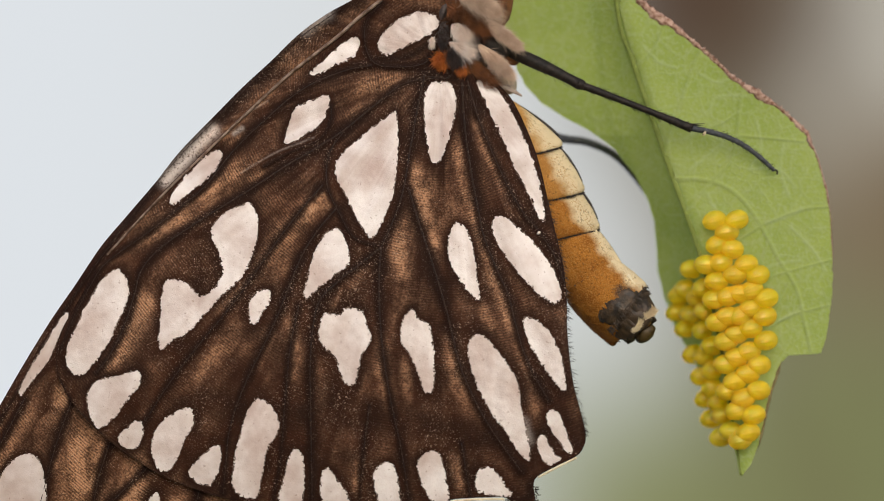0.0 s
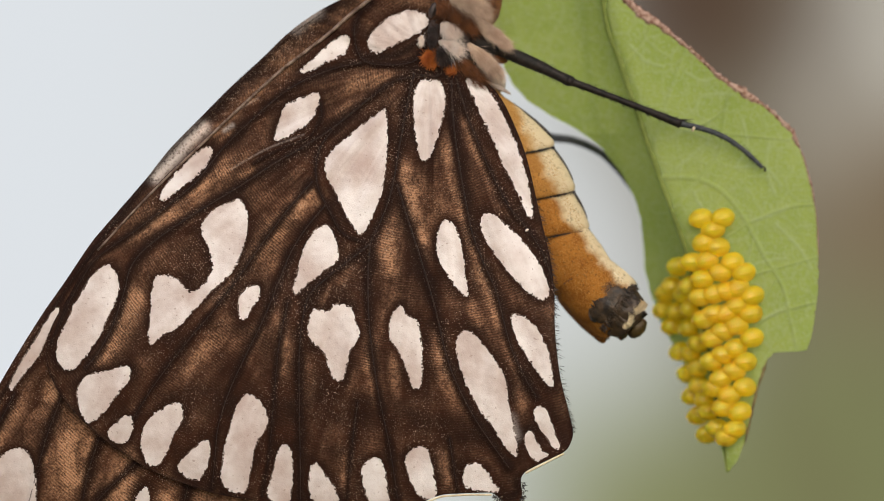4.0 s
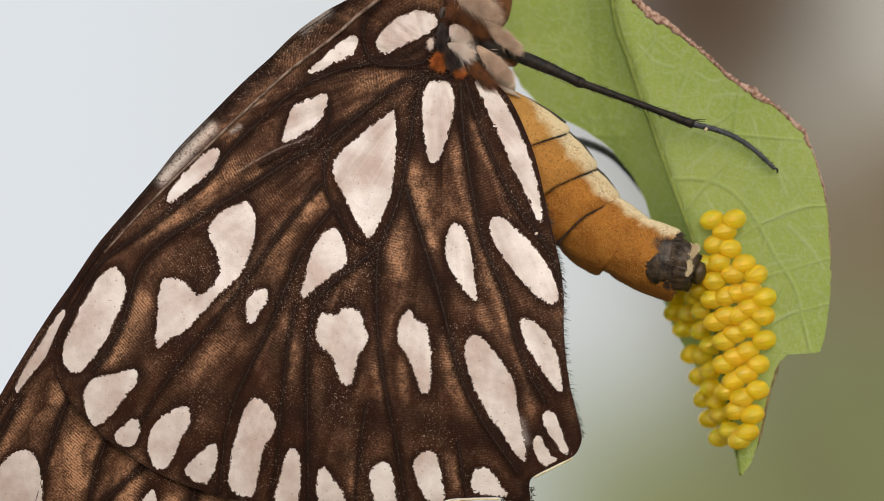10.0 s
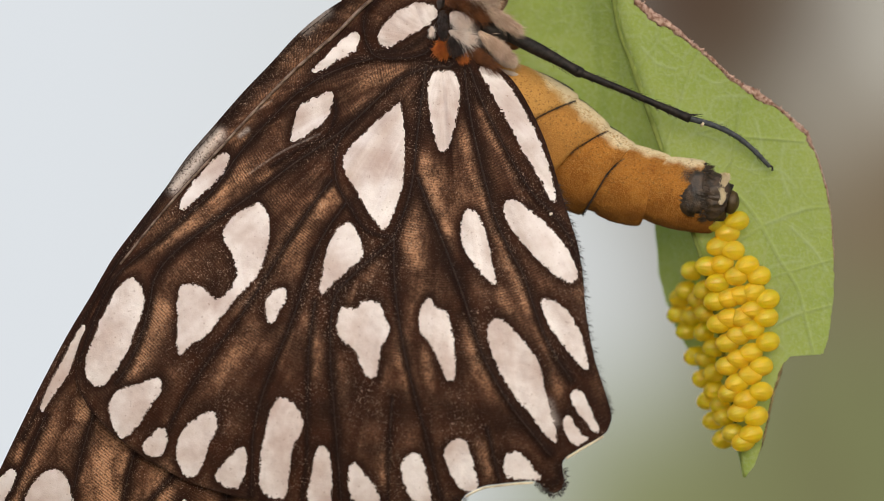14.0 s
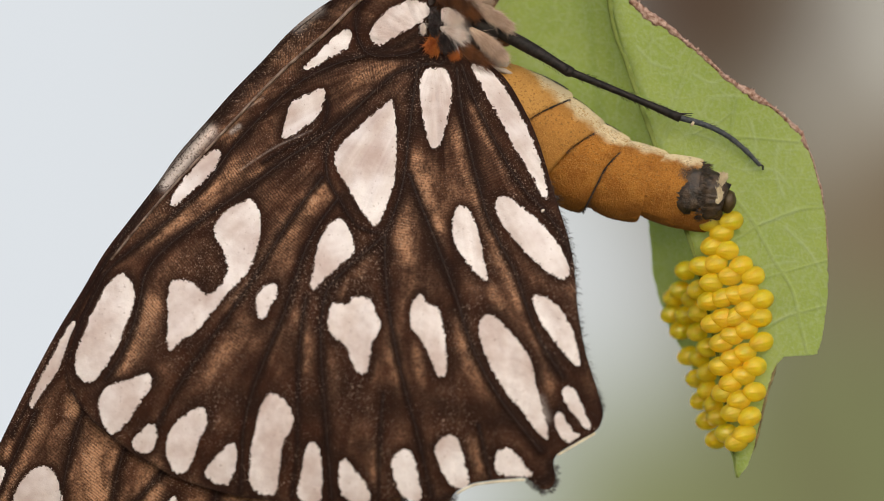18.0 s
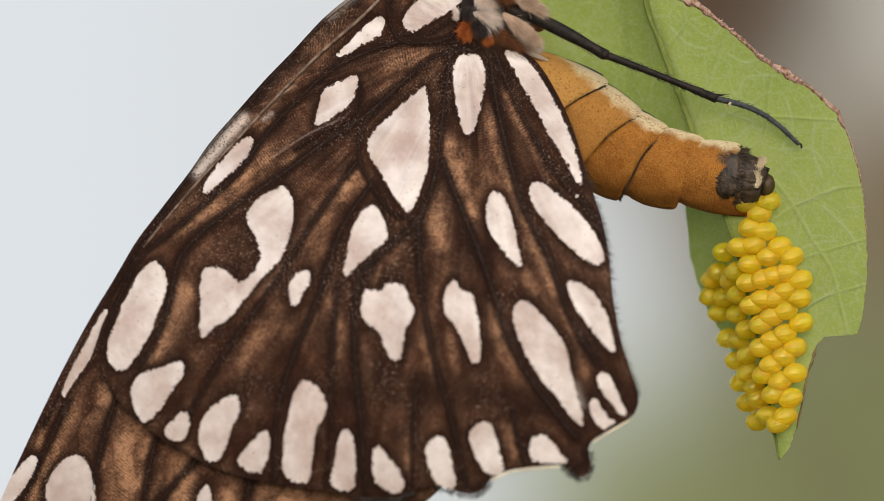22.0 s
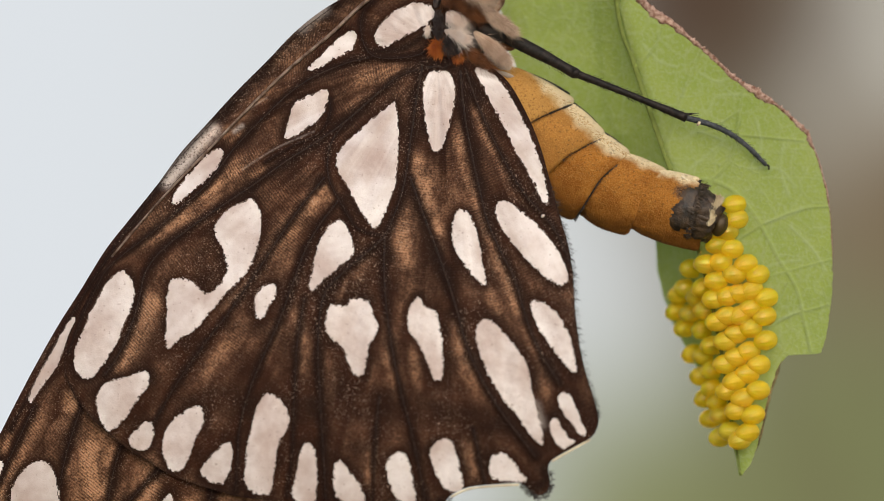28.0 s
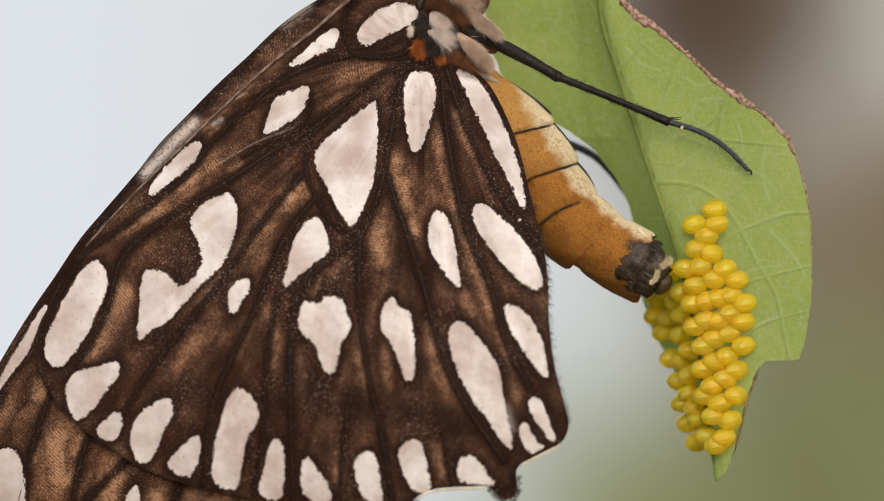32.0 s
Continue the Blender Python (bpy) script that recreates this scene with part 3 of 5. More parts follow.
for row in (
    [(1306, 390), (1267, 391), (1289, 411)],
    [(1298, 442), (1272, 434)],
    [(1323, 469), (1278, 465), (1252, 469), (1226, 477)],
    [(1344, 488), (1303, 487), (1270, 499), (1247, 511), (1216, 512)],
    [(1359, 529), (1333, 515), (1311, 521), (1290, 526), (1266, 531), (1238, 528), (1205, 524)],
    [(1356, 561), (1331, 547), (1312, 560), (1290, 561), (1250, 551), (1226, 556), (1200, 553)],
    [(1358, 604), (1331, 582), (1306, 592), (1272, 571), (1247, 585), (1216, 582)],
    [(1346, 647), (1328, 623), (1287, 605), (1264, 613), (1306, 634), (1250, 632), (1230, 628)],
    [(1345, 692), (1326, 663), (1286, 646), (1303, 676), (1264, 657), (1244, 668)],
    [(1336, 736), (1318, 706), (1290, 693), (1264, 688), (1306, 728), (1252, 706)],
    [(1326, 767), (1313, 780), (1281, 735), (1296, 765), (1262, 742), (1278, 775), (1275, 714)],
):
    for place in row:
        egg(*place)
NEW_EGG = egg(1302, 364)
tagged(NEW_EGG, "freshly laid yellow egg at the top of the cluster")


# ---- the butterfly ----
BUTTERFLY = thing("butterfly", "brown butterfly with pinkish white spots laying eggs on leaf", "butterfly")


def crease(x, y):
    """Fine folds that run out from the wing root, -1 to 1."""
    polar, out = np.arctan2(y - 60, x - 810) * 420, np.hypot(x - 810, y - 60)
    return 0.6 * blur_noise(polar, out * 0.08, 13, 55) + 0.4 * blur_noise(polar, out * 0.10, 5, 56)


def wing_depth(x, y):
    """Wings hang towards the viewer, bow back from their middle and are pleated like a fan round the root."""
    r = np.hypot(x - 800, y - 90)
    a = np.arctan2(y - 90, x - 800)
    bow = 0.00011 * ((x - 860) ** 2 + (y - 340) ** 2) - 8 + 0.0003 * np.clip(y - 480, 0, None) ** 2
    pleat = np.clip(r / 250, 0, 1) * (1.7 * np.sin(a * 21 + 0.6) + 1.0 * np.sin(a * 37 + 2.0))
    hang = -0.11 * (y - 90 + np.sqrt((y - 90) ** 2 + 3600) - 60)
    return hang + bow + pleat + 0.55 * crease(x, y) + 1.5 * blur_noise(x, y, 60, 51) + 0.7 * blur_noise(x, y, 18, 52) + 0.25 * blur_noise(x, y, 7, 53)


def wing(name, label, outline, step, spots, veins, glows, dusts, beaded, behind, seed):
    """One wing: a scaled membrane, cut along its white spots, with raised veins on it."""
    edge = loop_curve(outline)
    gx = np.arange(edge[:, 0].min() - step, edge[:, 0].max() + 2 * step, step)
    gy = np.arange(edge[:, 1].min() - step, edge[:, 1].max() + 2 * step, step)
    x, y = np.meshgrid(gx, gy)
    cx, cy = (x[:-1, :-1] + x[1:, 1:]) / 2, (y[:-1, :-1] + y[1:, 1:]) / 2
    live = within(cx, cy, edge)
    # ragged scales along the spots' rims
    rag = 1.0 if behind == 0 else 0.5
    jx = cx + rag * 2.0 * blur_noise(cx, cy, 3, seed) + 1.6 * blur_noise(cx, cy, 11, seed + 1)
    jy = cy + rag * 2.8 * blur_noise(cx, cy, 3, seed + 2) + 1.6 * blur_noise(cx, cy, 11, seed + 3)
    which = np.full(cx.shape, -1)
    rim = np.full(x.shape, 40.0)
    for i, points in enumerate(spots):
        curve = loop_curve(points)
        which[within(jx, jy, curve) & live] = i
        d, _ = reach(x, y, np.vstack([curve, curve[:1]]), 40)
        rim = np.minimum(rim, d)
    gap = np.full(x.shape, 40.0)
    for points, wide in veins:
        d, _ = reach(x, y, line_curve(points), 40)
        gap = np.minimum(gap, d)
    tan = np.zeros(x.shape)
    for points, wide, share in glows:
        d, w = reach(x, y, line_curve(points), wide * 2.6)
        tan = np.maximum(tan, 1.4 * share * np.exp(-(d / wide) ** 2) * np.clip(np.minimum(w, 1 - w) * 5 + 0.35, 0, 1))
    # streaks of paler scales run out from the root
    polar = np.arctan2(y - 60, x - 810) * 420
    out = np.hypot(x - 810, y - 60)
    streak = 0.6 * blur_noise(polar, out * 0.14, 14, seed + 8) + 0.5 * blur_noise(polar, out * 0.10, 6, seed + 9)
    tan = np.maximum(tan * (0.8 + 0.45 * streak), 0.46 * np.clip(streak - 0.08 + 0.25 * blur_noise(x, y, 90, seed + 10), 0, 1))
    # paler in the middle of each cell between the veins
    tan = np.maximum(tan, 0.29 * np.clip((gap - 6) / 16, 0, 1) * np.clip(0.45 + 0.8 * blur_noise(x, y, 55, seed + 11) + 0.7 * streak, 0, 1.3))
    tan *= 0.85 + 0.4 * blur_noise(x, y, 24, seed + 7) + 0.25 * blur_noise(x, y, 9, seed + 12)
    tan *= np.clip((rim - 4) / (15 + 7 * blur_noise(x, y, 35, seed + 15)), 0.0, 1)
    tan *= np.clip((gap - 2) / 9, 0.25, 1) * ((1 - 0.22 * np.clip((y - 460) / 220, 0, 1)) if behind == 0 else 1.35)
    dust = np.zeros(x.shape)
    for points, wide, share in dusts:
        d, _ = reach(x, y, line_curve(points), wide * 2.5)
        dust = np.maximum(dust, share * np.exp(-(d / wide) ** 2))
    # a darker band crosses the wing inside its margin
    band = np.exp(-((y - 708 - 0.06 * (x - 600) - 14 * blur_noise(x, y, 40, seed + 13)) / 46) ** 2) * np.clip((x - 320) / 60, 0, 1) * (behind == 0)
    tan *= 1 - 0.75 * band
    dark, raised = 0.62 * band * (0.8 + 0.4 * blur_noise(x, y, 22, seed + 14)), np.zeros(x.shape)
    dark = np.maximum(dark, np.exp(-(rim / 19) ** 2) * np.clip(0.45 + 0.45 * blur_noise(x, y, 30, seed + 16), 0.1, 0.85))
    for points, wide in veins:
        d, w = reach(x, y, line_curve(points), 26)
        dark = np.maximum(dark, np.exp(-(d / (wide * (3.9 - 1.1 * w) * (1.05 + 0.55 * blur_noise(x, y, 26, seed + 17)))) ** 2))
        raised = np.maximum(raised, np.exp(-(d / (wide * 1.5)) ** 2))
    if behind == 0:
        # sooty scales round the wing root and on the lobes of the margin
        for points, wide in (([(690, 78), (740, 72), (775, 48), (797, 22)], 10), ([(765, 92), (800, 98), (832, 104)], 11), ([(842, 108), (848, 150), (856, 200)], 9), ([(955, 842), (990, 846), (1008, 832), (1008, 812)], 17), ([(800, 880), (835, 868)], 10)):
            d, _ = reach(x, y, line_curve(points), 26)
            dark = np.maximum(dark, np.exp(-(d / wide) ** 2))
    else:
        # a sooty strip along the forewing's front edge
        d, _ = reach(x, y, line_curve([(660, -30), (600, 22), (545, 66), (478, 132), (415, 200)]), 40)
        dark = np.maximum(dark, np.exp(-(d / 19) ** 2) * np.clip(0.95 + 0.6 * blur_noise(x, y, 16, seed + 18), 0, 1))
    d, _ = reach(x, y, np.vstack([edge, edge[:1]]), 20)
    dark = np.maximum(dark, 0.8 * np.exp(-(d / 7) ** 2))
    # rim vertices slide onto the outline
    pad = np.zeros((x.shape[0] + 1, x.shape[1] + 1), dtype=int)
    pad[1:-1, 1:-1] = live
    count = pad[:-1, :-1] + pad[1:, :-1] + pad[:-1, 1:] + pad[1:, 1:]
    fine = loop_curve(outline, 24)
    for r, c in zip(*np.nonzero((count > 0) & (count < 4))):
        gap = (fine[:, 0] - x[r, c]) ** 2 + (fine[:, 1] - y[r, c]) ** 2
        k = gap.argmin()
        if gap[k] < (1.3 * step) ** 2:
            x[r, c], y[r, c] = fine[k]
    depth = wing_depth(x, y) + behind - 2.2 * raised
    place = own(x, y, depth).reshape(-1, 3)
    rad = np.hypot(x - 800, y - 90)
    w = x.shape[1]
    values = (("crease", 0.5 + 0.5 * crease(x, y).ravel()), ("dust", dust.ravel()), ("rim", rim.ravel()), ("tan", tan.ravel()), ("dark", dark.ravel()), ("rad", rad.ravel()))

    def cut(kind, mask):
        r, c = np.nonzero(mask)
        a = r * w + c
        quads = np.stack([a + w, a + w + 1, a + 1, a], axis=-1)
        used, back = np.unique(quads, return_inverse=True)
        return sheet_mesh(kind, place[used], back.reshape(quads.shape), [(k, v[used]) for k, v in values])

    blade = part(name, cut(name, live & (which < 0)), WING_BROWN, BUTTERFLY, label)
    for i in range(len(spots)):
        if (which == i).any():
            part("white_spot", cut("white_spot", which == i), WING_WHITE, blade, "pinkish white pearly wing spot")
    for points, wide in veins:
        line = line_curve(points)
        line = line[within(line[:, 0], line[:, 1], edge)]
        if len(line) > 3:
            at = own(line[:, 0], line[:, 1], wing_depth(line[:, 0], line[:, 1]) + behind - 1.3)
            part("vein", tube("vein", at, np.linspace(wide * 0.48, wide * 0.32, len(at)) * U, 6), VEIN, blade, "dark raised wing vein")
    for k in beaded:
        # pearly scales stand in a row on the stronger veins
        line = line_curve(veins[k][0])
        gap = np.concatenate([[0], np.cumsum(np.hypot(*np.diff(line, axis=0).T))])
        rnd = np.random.RandomState(seed + k)
        at = np.arange(3, gap[-1], 4.2)
        at = (at + rnd.normal(0, 1.6, len(at)))[rnd.rand(len(at)) > 0.25]
        bx, by = np.interp(at, gap, line[:, 0]), np.interp(at, gap, line[:, 1])
        keep = within(bx, by, edge)
        root = own(bx[keep], by[keep], wing_depth(bx[keep], by[keep]) + behind - 2.2)
        way = np.tile([0.2, -0.6, -0.7], (len(root), 1))
        part("vein_scales", hairs("vein_scales", root, way, rnd.uniform(0.8, 1.9, len(root)) * U, 0.5 * U, 0, seed), FUR_BEIGE, blade, "row of pearly scales on a vein")
    return blade


HIND_SPOTS = [
    [(415, 256), (424, 265), (418, 285), (395, 312), (365, 338), (345, 356), (338, 352), (345, 330), (365, 305), (390, 275)],
    [(691, 63), (694, 38), (716, 12), (751, -6), (786, -5), (792, 13), (768, 35), (728, 58), (706, 70)],
    [(572, 112), (590, 92), (620, 62), (640, 46), (652, 44), (655, 60), (645, 78), (615, 95), (585, 111)],
    [(560, 167), (600, 149), (609, 160), (597, 195), (570, 218), (547, 235), (534, 232), (540, 205), (549, 178)],
    [(729, 172), (734, 230), (734, 290), (725, 335), (702, 388), (688, 385), (651, 327), (627, 268), (670, 215), (712, 180)],
    [(785, 118), (800, 111), (816, 112), (829, 125), (834, 150), (829, 190), (819, 225), (808, 253), (797, 252), (788, 225), (780, 185), (777, 145)],
    [(868, 110), (885, 107), (910, 125), (935, 160), (960, 205), (985, 265), (1000, 320), (1003, 343), (990, 335), (970, 295), (945, 255), (915, 195), (890, 150)],
    [(840, 365), (850, 357), (866, 370), (881, 410), (890, 455), (896, 488), (880, 480), (855, 450), (838, 420), (835, 390)],
    [(910, 350), (925, 340), (960, 360), (1000, 398), (1026, 433), (1040, 470), (1031, 487), (1005, 475), (970, 445), (935, 405), (915, 375)],
    [(976, 520), (990, 515), (1020, 535), (1045, 575), (1055, 610), (1058, 640), (1040, 627), (1015, 597), (990, 560)],
    [(617, 545), (625, 530), (645, 533), (665, 517), (690, 526), (700, 550), (708, 565), (702, 582), (692, 602), (688, 627), (682, 651), (665, 651), (655, 625), (640, 600), (622, 587), (614, 565)],
    [(760, 540), (770, 520), (778, 513), (790, 529), (800, 533), (808, 540), (816, 560), (821, 600), (824, 630), (821, 656), (808, 656), (795, 625), (780, 597), (762, 572)],
    [(885, 560), (900, 550), (925, 568), (955, 603), (975, 640), (981, 670), (991, 710), (1004, 766), (985, 757), (955, 717), (925, 681), (900, 636), (882, 590)],
    [(1028, 690), (1040, 675), (1055, 690), (1065, 715), (1078, 745), (1071, 751), (1055, 735), (1040, 715)],
    [(1014, 735), (1022, 720), (1035, 735), (1048, 755), (1060, 760), (1047, 771), (1035, 775), (1018, 752)],
    [(624, 383), (636, 378), (648, 392), (661, 430), (655, 445), (635, 462), (610, 485), (590, 506), (583, 498), (588, 470), (598, 430), (612, 395)],
    [(480, 345), (493, 370), (495, 402), (490, 430), (480, 460), (460, 490), (435, 515), (410, 545), (385, 575), (355, 596), (337, 613), (332, 590), (333, 550),
     (334, 510), (340, 492), (360, 488), (382, 498), (398, 514), (412, 510), (430, 490), (438, 465), (430, 435), (415, 407), (418, 385), (440, 362), (463, 350)],
    [(488, 520), (500, 500), (520, 495), (526, 508), (516, 530), (501, 555), (490, 550)],
    [(250, 477), (265, 488), (274, 515), (268, 542), (255, 577), (240, 611), (215, 651), (195, 668), (174, 656), (171, 625), (180, 595), (200, 545), (220, 505), (238, 484)],
    [(300, 655), (303, 676), (285, 701), (262, 736), (238, 758), (222, 746), (211, 715), (215, 690), (235, 672), (265, 665), (285, 656)],
    [(310, 745), (314, 765), (303, 789), (285, 791), (269, 776), (285, 755), (300, 744)],
    [(398, 720), (401, 745), (386, 771), (379, 800), (365, 826), (345, 826), (332, 800), (332, 770), (345, 742), (370, 722), (385, 715)],
    [(445, 778), (454, 786), (452, 815), (440, 846), (420, 849), (399, 831), (410, 808), (430, 788)],
    [(520, 690), (540, 704), (553, 730), (550, 751), (536, 776), (531, 810), (526, 846), (520, 866), (500, 866), (479, 850), (477, 810), (483, 770), (495, 720), (506, 696)],
    [(590, 775), (600, 790), (604, 830), (602, 874), (580, 880), (561, 868), (567, 835), (573, 800), (580, 780)],
    [(645, 805), (660, 820), (676, 840), (689, 864), (684, 884), (664, 884), (645, 873), (634, 850), (636, 815)],
    [(735, 795), (750, 788), (765, 800), (773, 830), (779, 860), (776, 878), (758, 876), (742, 864), (731, 835), (727, 810)],
    [(815, 770), (830, 762), (845, 774), (856, 810), (863, 845), (850, 857), (832, 850), (815, 825), (804, 790)],
    [(912, 795), (925, 786), (940, 790), (960, 814), (975, 832), (955, 836), (930, 833), (911, 825)],
]
HIND_EDGE = [
    (790, -70), (700, -35), (650, 8), (612, 45), (540, 107), (490, 157), (440, 210), (390, 264), (340, 318), (290, 376), (230, 450), (184, 540), (156, 600), (153, 655), (172, 700),
    (210, 745), (270, 792), (340, 832), (400, 854), (470, 872), (540, 880), (600, 890), (660, 896), (705, 884), (742, 872), (775, 882), (805, 888), (828, 880), (842, 862),
    (870, 848), (900, 843), (930, 840), (962, 838), (980, 850), (992, 859), (1010, 855), (1017, 838), (1013, 812), (1020, 796), (1050, 777), (1086, 756), (1097, 740), (1100, 718),
    (1088, 676), (1070, 618), (1056, 540), (1050, 470), (1041, 420), (1026, 370), (1010, 318), (986, 240), (960, 182), (930, 132), (900, 106), (866, 94), (840, 70), (830, -20)]
HIND_VEINS = [
    ([(775, 100), (766, 160), (757, 230), (750, 300), (738, 350), (716, 408)], 4.2),
    ([(716, 408), (716, 470), (725, 560), (745, 660), (775, 770), (797, 870)], 3.6),
    ([(716, 408), (682, 438), (642, 474), (610, 515), (602, 600), (608, 700), (616, 800), (622, 885)], 3.6),
    ([(700, 150), (640, 205), (590, 242), (540, 275), (480, 320), (400, 376), (325, 435), (293, 478), (284, 520), (268, 580), (246, 630), (225, 662)], 3.8),
    ([(640, 205), (614, 250), (614, 305), (638, 352), (668, 394), (716, 408)], 2.6),
    ([(606, 305), (565, 358), (525, 418), (486, 482), (444, 545), (402, 602), (350, 680), (312, 750)], 3.4),
    ([(632, 345), (602, 385), (577, 430), (556, 490), (535, 552), (505, 625), (482, 685), (466, 750), (464, 800), (462, 862)], 3.4),
    ([(757, 300), (780, 360), (808, 430), (838, 510), (866, 600), (890, 652), (920, 702), (955, 748), (990, 790)], 4.2),
    ([(842, 110), (850, 180), (866, 260), (885, 335), (897, 378), (920, 428), (945, 475), (960, 520), (980, 577), (1008, 628), (1030, 660)], 4.0),
    ([(850, 105), (872, 165), (902, 228), (935, 288), (965, 333), (995, 364), (1025, 405), (1045, 450)], 3.6),
    ([(680, 90), (630, 104), (560, 140), (500, 195), (445, 255), (400, 318), (355, 362), (300, 410), (232, 466), (205, 510), (182, 560), (160, 622)], 3.0),
    ([(792, 60), (770, 82), (730, 90), (690, 88), (672, 70), (664, 40), (668, 10), (690, -20)], 2.8),
    ([(800, 100), (790, 106), (740, 118), (700, 150)], 2.8),
    ([(576, 520), (565, 600), (562, 700), (560, 790), (552, 870)], 2.6),
    ([(612, 165), (614, 190), (597, 225), (545, 252), (500, 280)], 1.8),
    ([(820, 100), (812, 106), (800, 104), (780, 104)], 5.0),
    ([(712, 690), (706, 780), (704, 880)], 2.4),
    ([(880, 745), (892, 800), (902, 842)], 2.8),
]
HIND_GLOWS = [
    ([(620, 320), (585, 350), (540, 400), (490, 465), (440, 535)], 19, 1.0),
    ([(480, 262), (420, 320), (350, 380), (290, 425)], 17, 0.85),
    ([(650, 135), (700, 118), (745, 110)], 16, 0.75),
    ([(700, 150), (660, 170), (635, 180)], 14, 0.5),
    ([(560, 50), (520, 90)], 12, 0.6),
    ([(322, 520), (290, 560), (255, 620), (235, 655)], 27, 1.0),
    ([(765, 260), (778, 310), (800, 375), (820, 420)], 16, 0.85),
    ([(790, 280), (800, 320)], 16, 0.5),
    ([(825, 180), (850, 260), (880, 350), (920, 450), (960, 540), (1000, 640)], 13, 0.8),
    ([(868, 160), (890, 220), (930, 300)], 10, 0.8),
    ([(752, 350), (748, 400), (760, 470)], 16, 0.7),
    ([(690, 440), (665, 490)], 13, 0.4),
    ([(560, 540), (575, 600), (575, 660)], 14, 0.7),
    ([(530, 560), (510, 630)], 12, 0.55),
    ([(470, 560), (420, 640), (360, 700)], 18, 0.75),
    ([(620, 620), (628, 720)], 12, 0.5),
    ([(722, 560), (735, 640), (750, 700)], 15, 0.75),
    ([(770, 600), (780, 690)], 11, 0.5),
    ([(848, 560), (870, 640), (905, 715)], 17, 0.8),
    ([(850, 420), (900, 500), (925, 545)], 12, 0.6),
    ([(990, 650), (1010, 700), (1015, 720)], 15, 0.75),
    ([(930, 720), (975, 775)], 12, 0.4),
    ([(700, 780), (700, 850)], 12, 0.6),
    ([(868, 760), (885, 830)], 17, 0.7),
    ([(405, 750), (430, 720)], 13, 0.5),
    ([(640, 400), (650, 420)], 10, 0.4),
    ([(470, 180), (500, 165)], 6, 0.6),
    ([(450, 235), (465, 225)], 7, 0.8),
    ([(500, 285), (470, 305)], 9, 0.7),
    ([(520, 130), (480, 175), (430, 230), (350, 320)], 8, 0.5),
    ([(950, 600), (1000, 690)], 9, 0.4),
]
HIND_DUSTS = [([(460, 293), (490, 272), (526, 250), (585, 223)], 1.7, 0.16), ([(444, 225), (457, 215)], 4, 0.45), ([(468, 185), (501, 164)], 1.6, 0.2), ([(1000, 735), (990, 700)], 8, 0.25)]
hindwing = wing("hindwing", "brown hindwing underside with rows of white spots", HIND_EDGE, 1.55, HIND_SPOTS, HIND_VEINS, HIND_GLOWS, HIND_DUSTS, (0,), 0.0, 61)

FORE_SPOTS = [
    [(70, 852), (95, 822), (125, 818), (140, 845), (150, 890), (140, 930), (90, 935), (62, 890)],
    [(40, 815), (46, 830), (30, 862), (5, 895), (-20, 915), (-10, 870), (20, 830)],
    [(165, 560), (171, 570), (156, 602), (141, 641), (115, 682), (95, 711), (91, 700), (105, 665), (130, 620), (150, 580)],
    [(330, 885), (345, 870), (352, 892), (345, 930), (328, 920)],
]
FORE_EDGE = [(800, -120), (720, -70), (640, -22), (590, 10), (545, 48), (500, 97), (450, 149), (400, 206), (350, 264), (310, 321), (262, 384), (220, 440), (180, 508), (140, 574), (100, 648), (60, 728),
             (20, 812), (-20, 900), (-60, 1010), (-80, 1120), (0, 1180), (200, 1140), (420, 1040), (600, 960), (745, 886), (760, 800), (780, 500), (790, 100)]
FORE_VEINS = [
    ([(620, -5), (540, 60), (470, 135), (400, 215), (340, 285), (270, 385), (190, 510), (120, 640), (60, 760)], 2.6),
    ([(330, 820), (260, 900), (200, 1000)], 3.0),
    ([(190, 700), (160, 800), (130, 950)], 3.0),
    ([(255, 790), (240, 850), (230, 930)], 3.2),
    ([(100, 720), (50, 830), (-10, 960)], 2.8),
    ([(420, 860), (400, 960)], 3.0),
]
FORE_GLOWS = [
    ([(590, 25), (545, 65), (505, 105)], 13, 1.0),
    ([(410, 215), (380, 250)], 10, 0.8),
    ([(170, 690), (165, 730)], 13, 0.9),
    ([(120, 720), (70, 820), (40, 900)], 13, 0.7),
    ([(300, 820), (300, 900), (290, 960)], 22, 0.9),
    ([(200, 770), (205, 880)], 18, 0.8),
    ([(240, 780), (225, 880)], 12, 0.5),
    ([(380, 870), (370, 950)], 20, 0.7),
    ([(480, 890), (470, 950)], 20, 0.7),
    ([(640, 905), (600, 930)], 20, 0.6),
    ([(160, 880), (150, 960)], 14, 0.6),
    ([(130, 600), (80, 720), (30, 840)], 6, 0.5),
]
FORE_DUSTS = [([(408, 224), (385, 248), (352, 288), (328, 318)], 10, 0.75), ([(600, 5), (560, 40)], 8, 0.3)]
forewing = wing("forewing", "brown forewing underside behind the hindwing", FORE_EDGE, 2.1, FORE_SPOTS, FORE_VEINS, FORE_GLOWS, FORE_DUSTS, (), 16.0, 81)


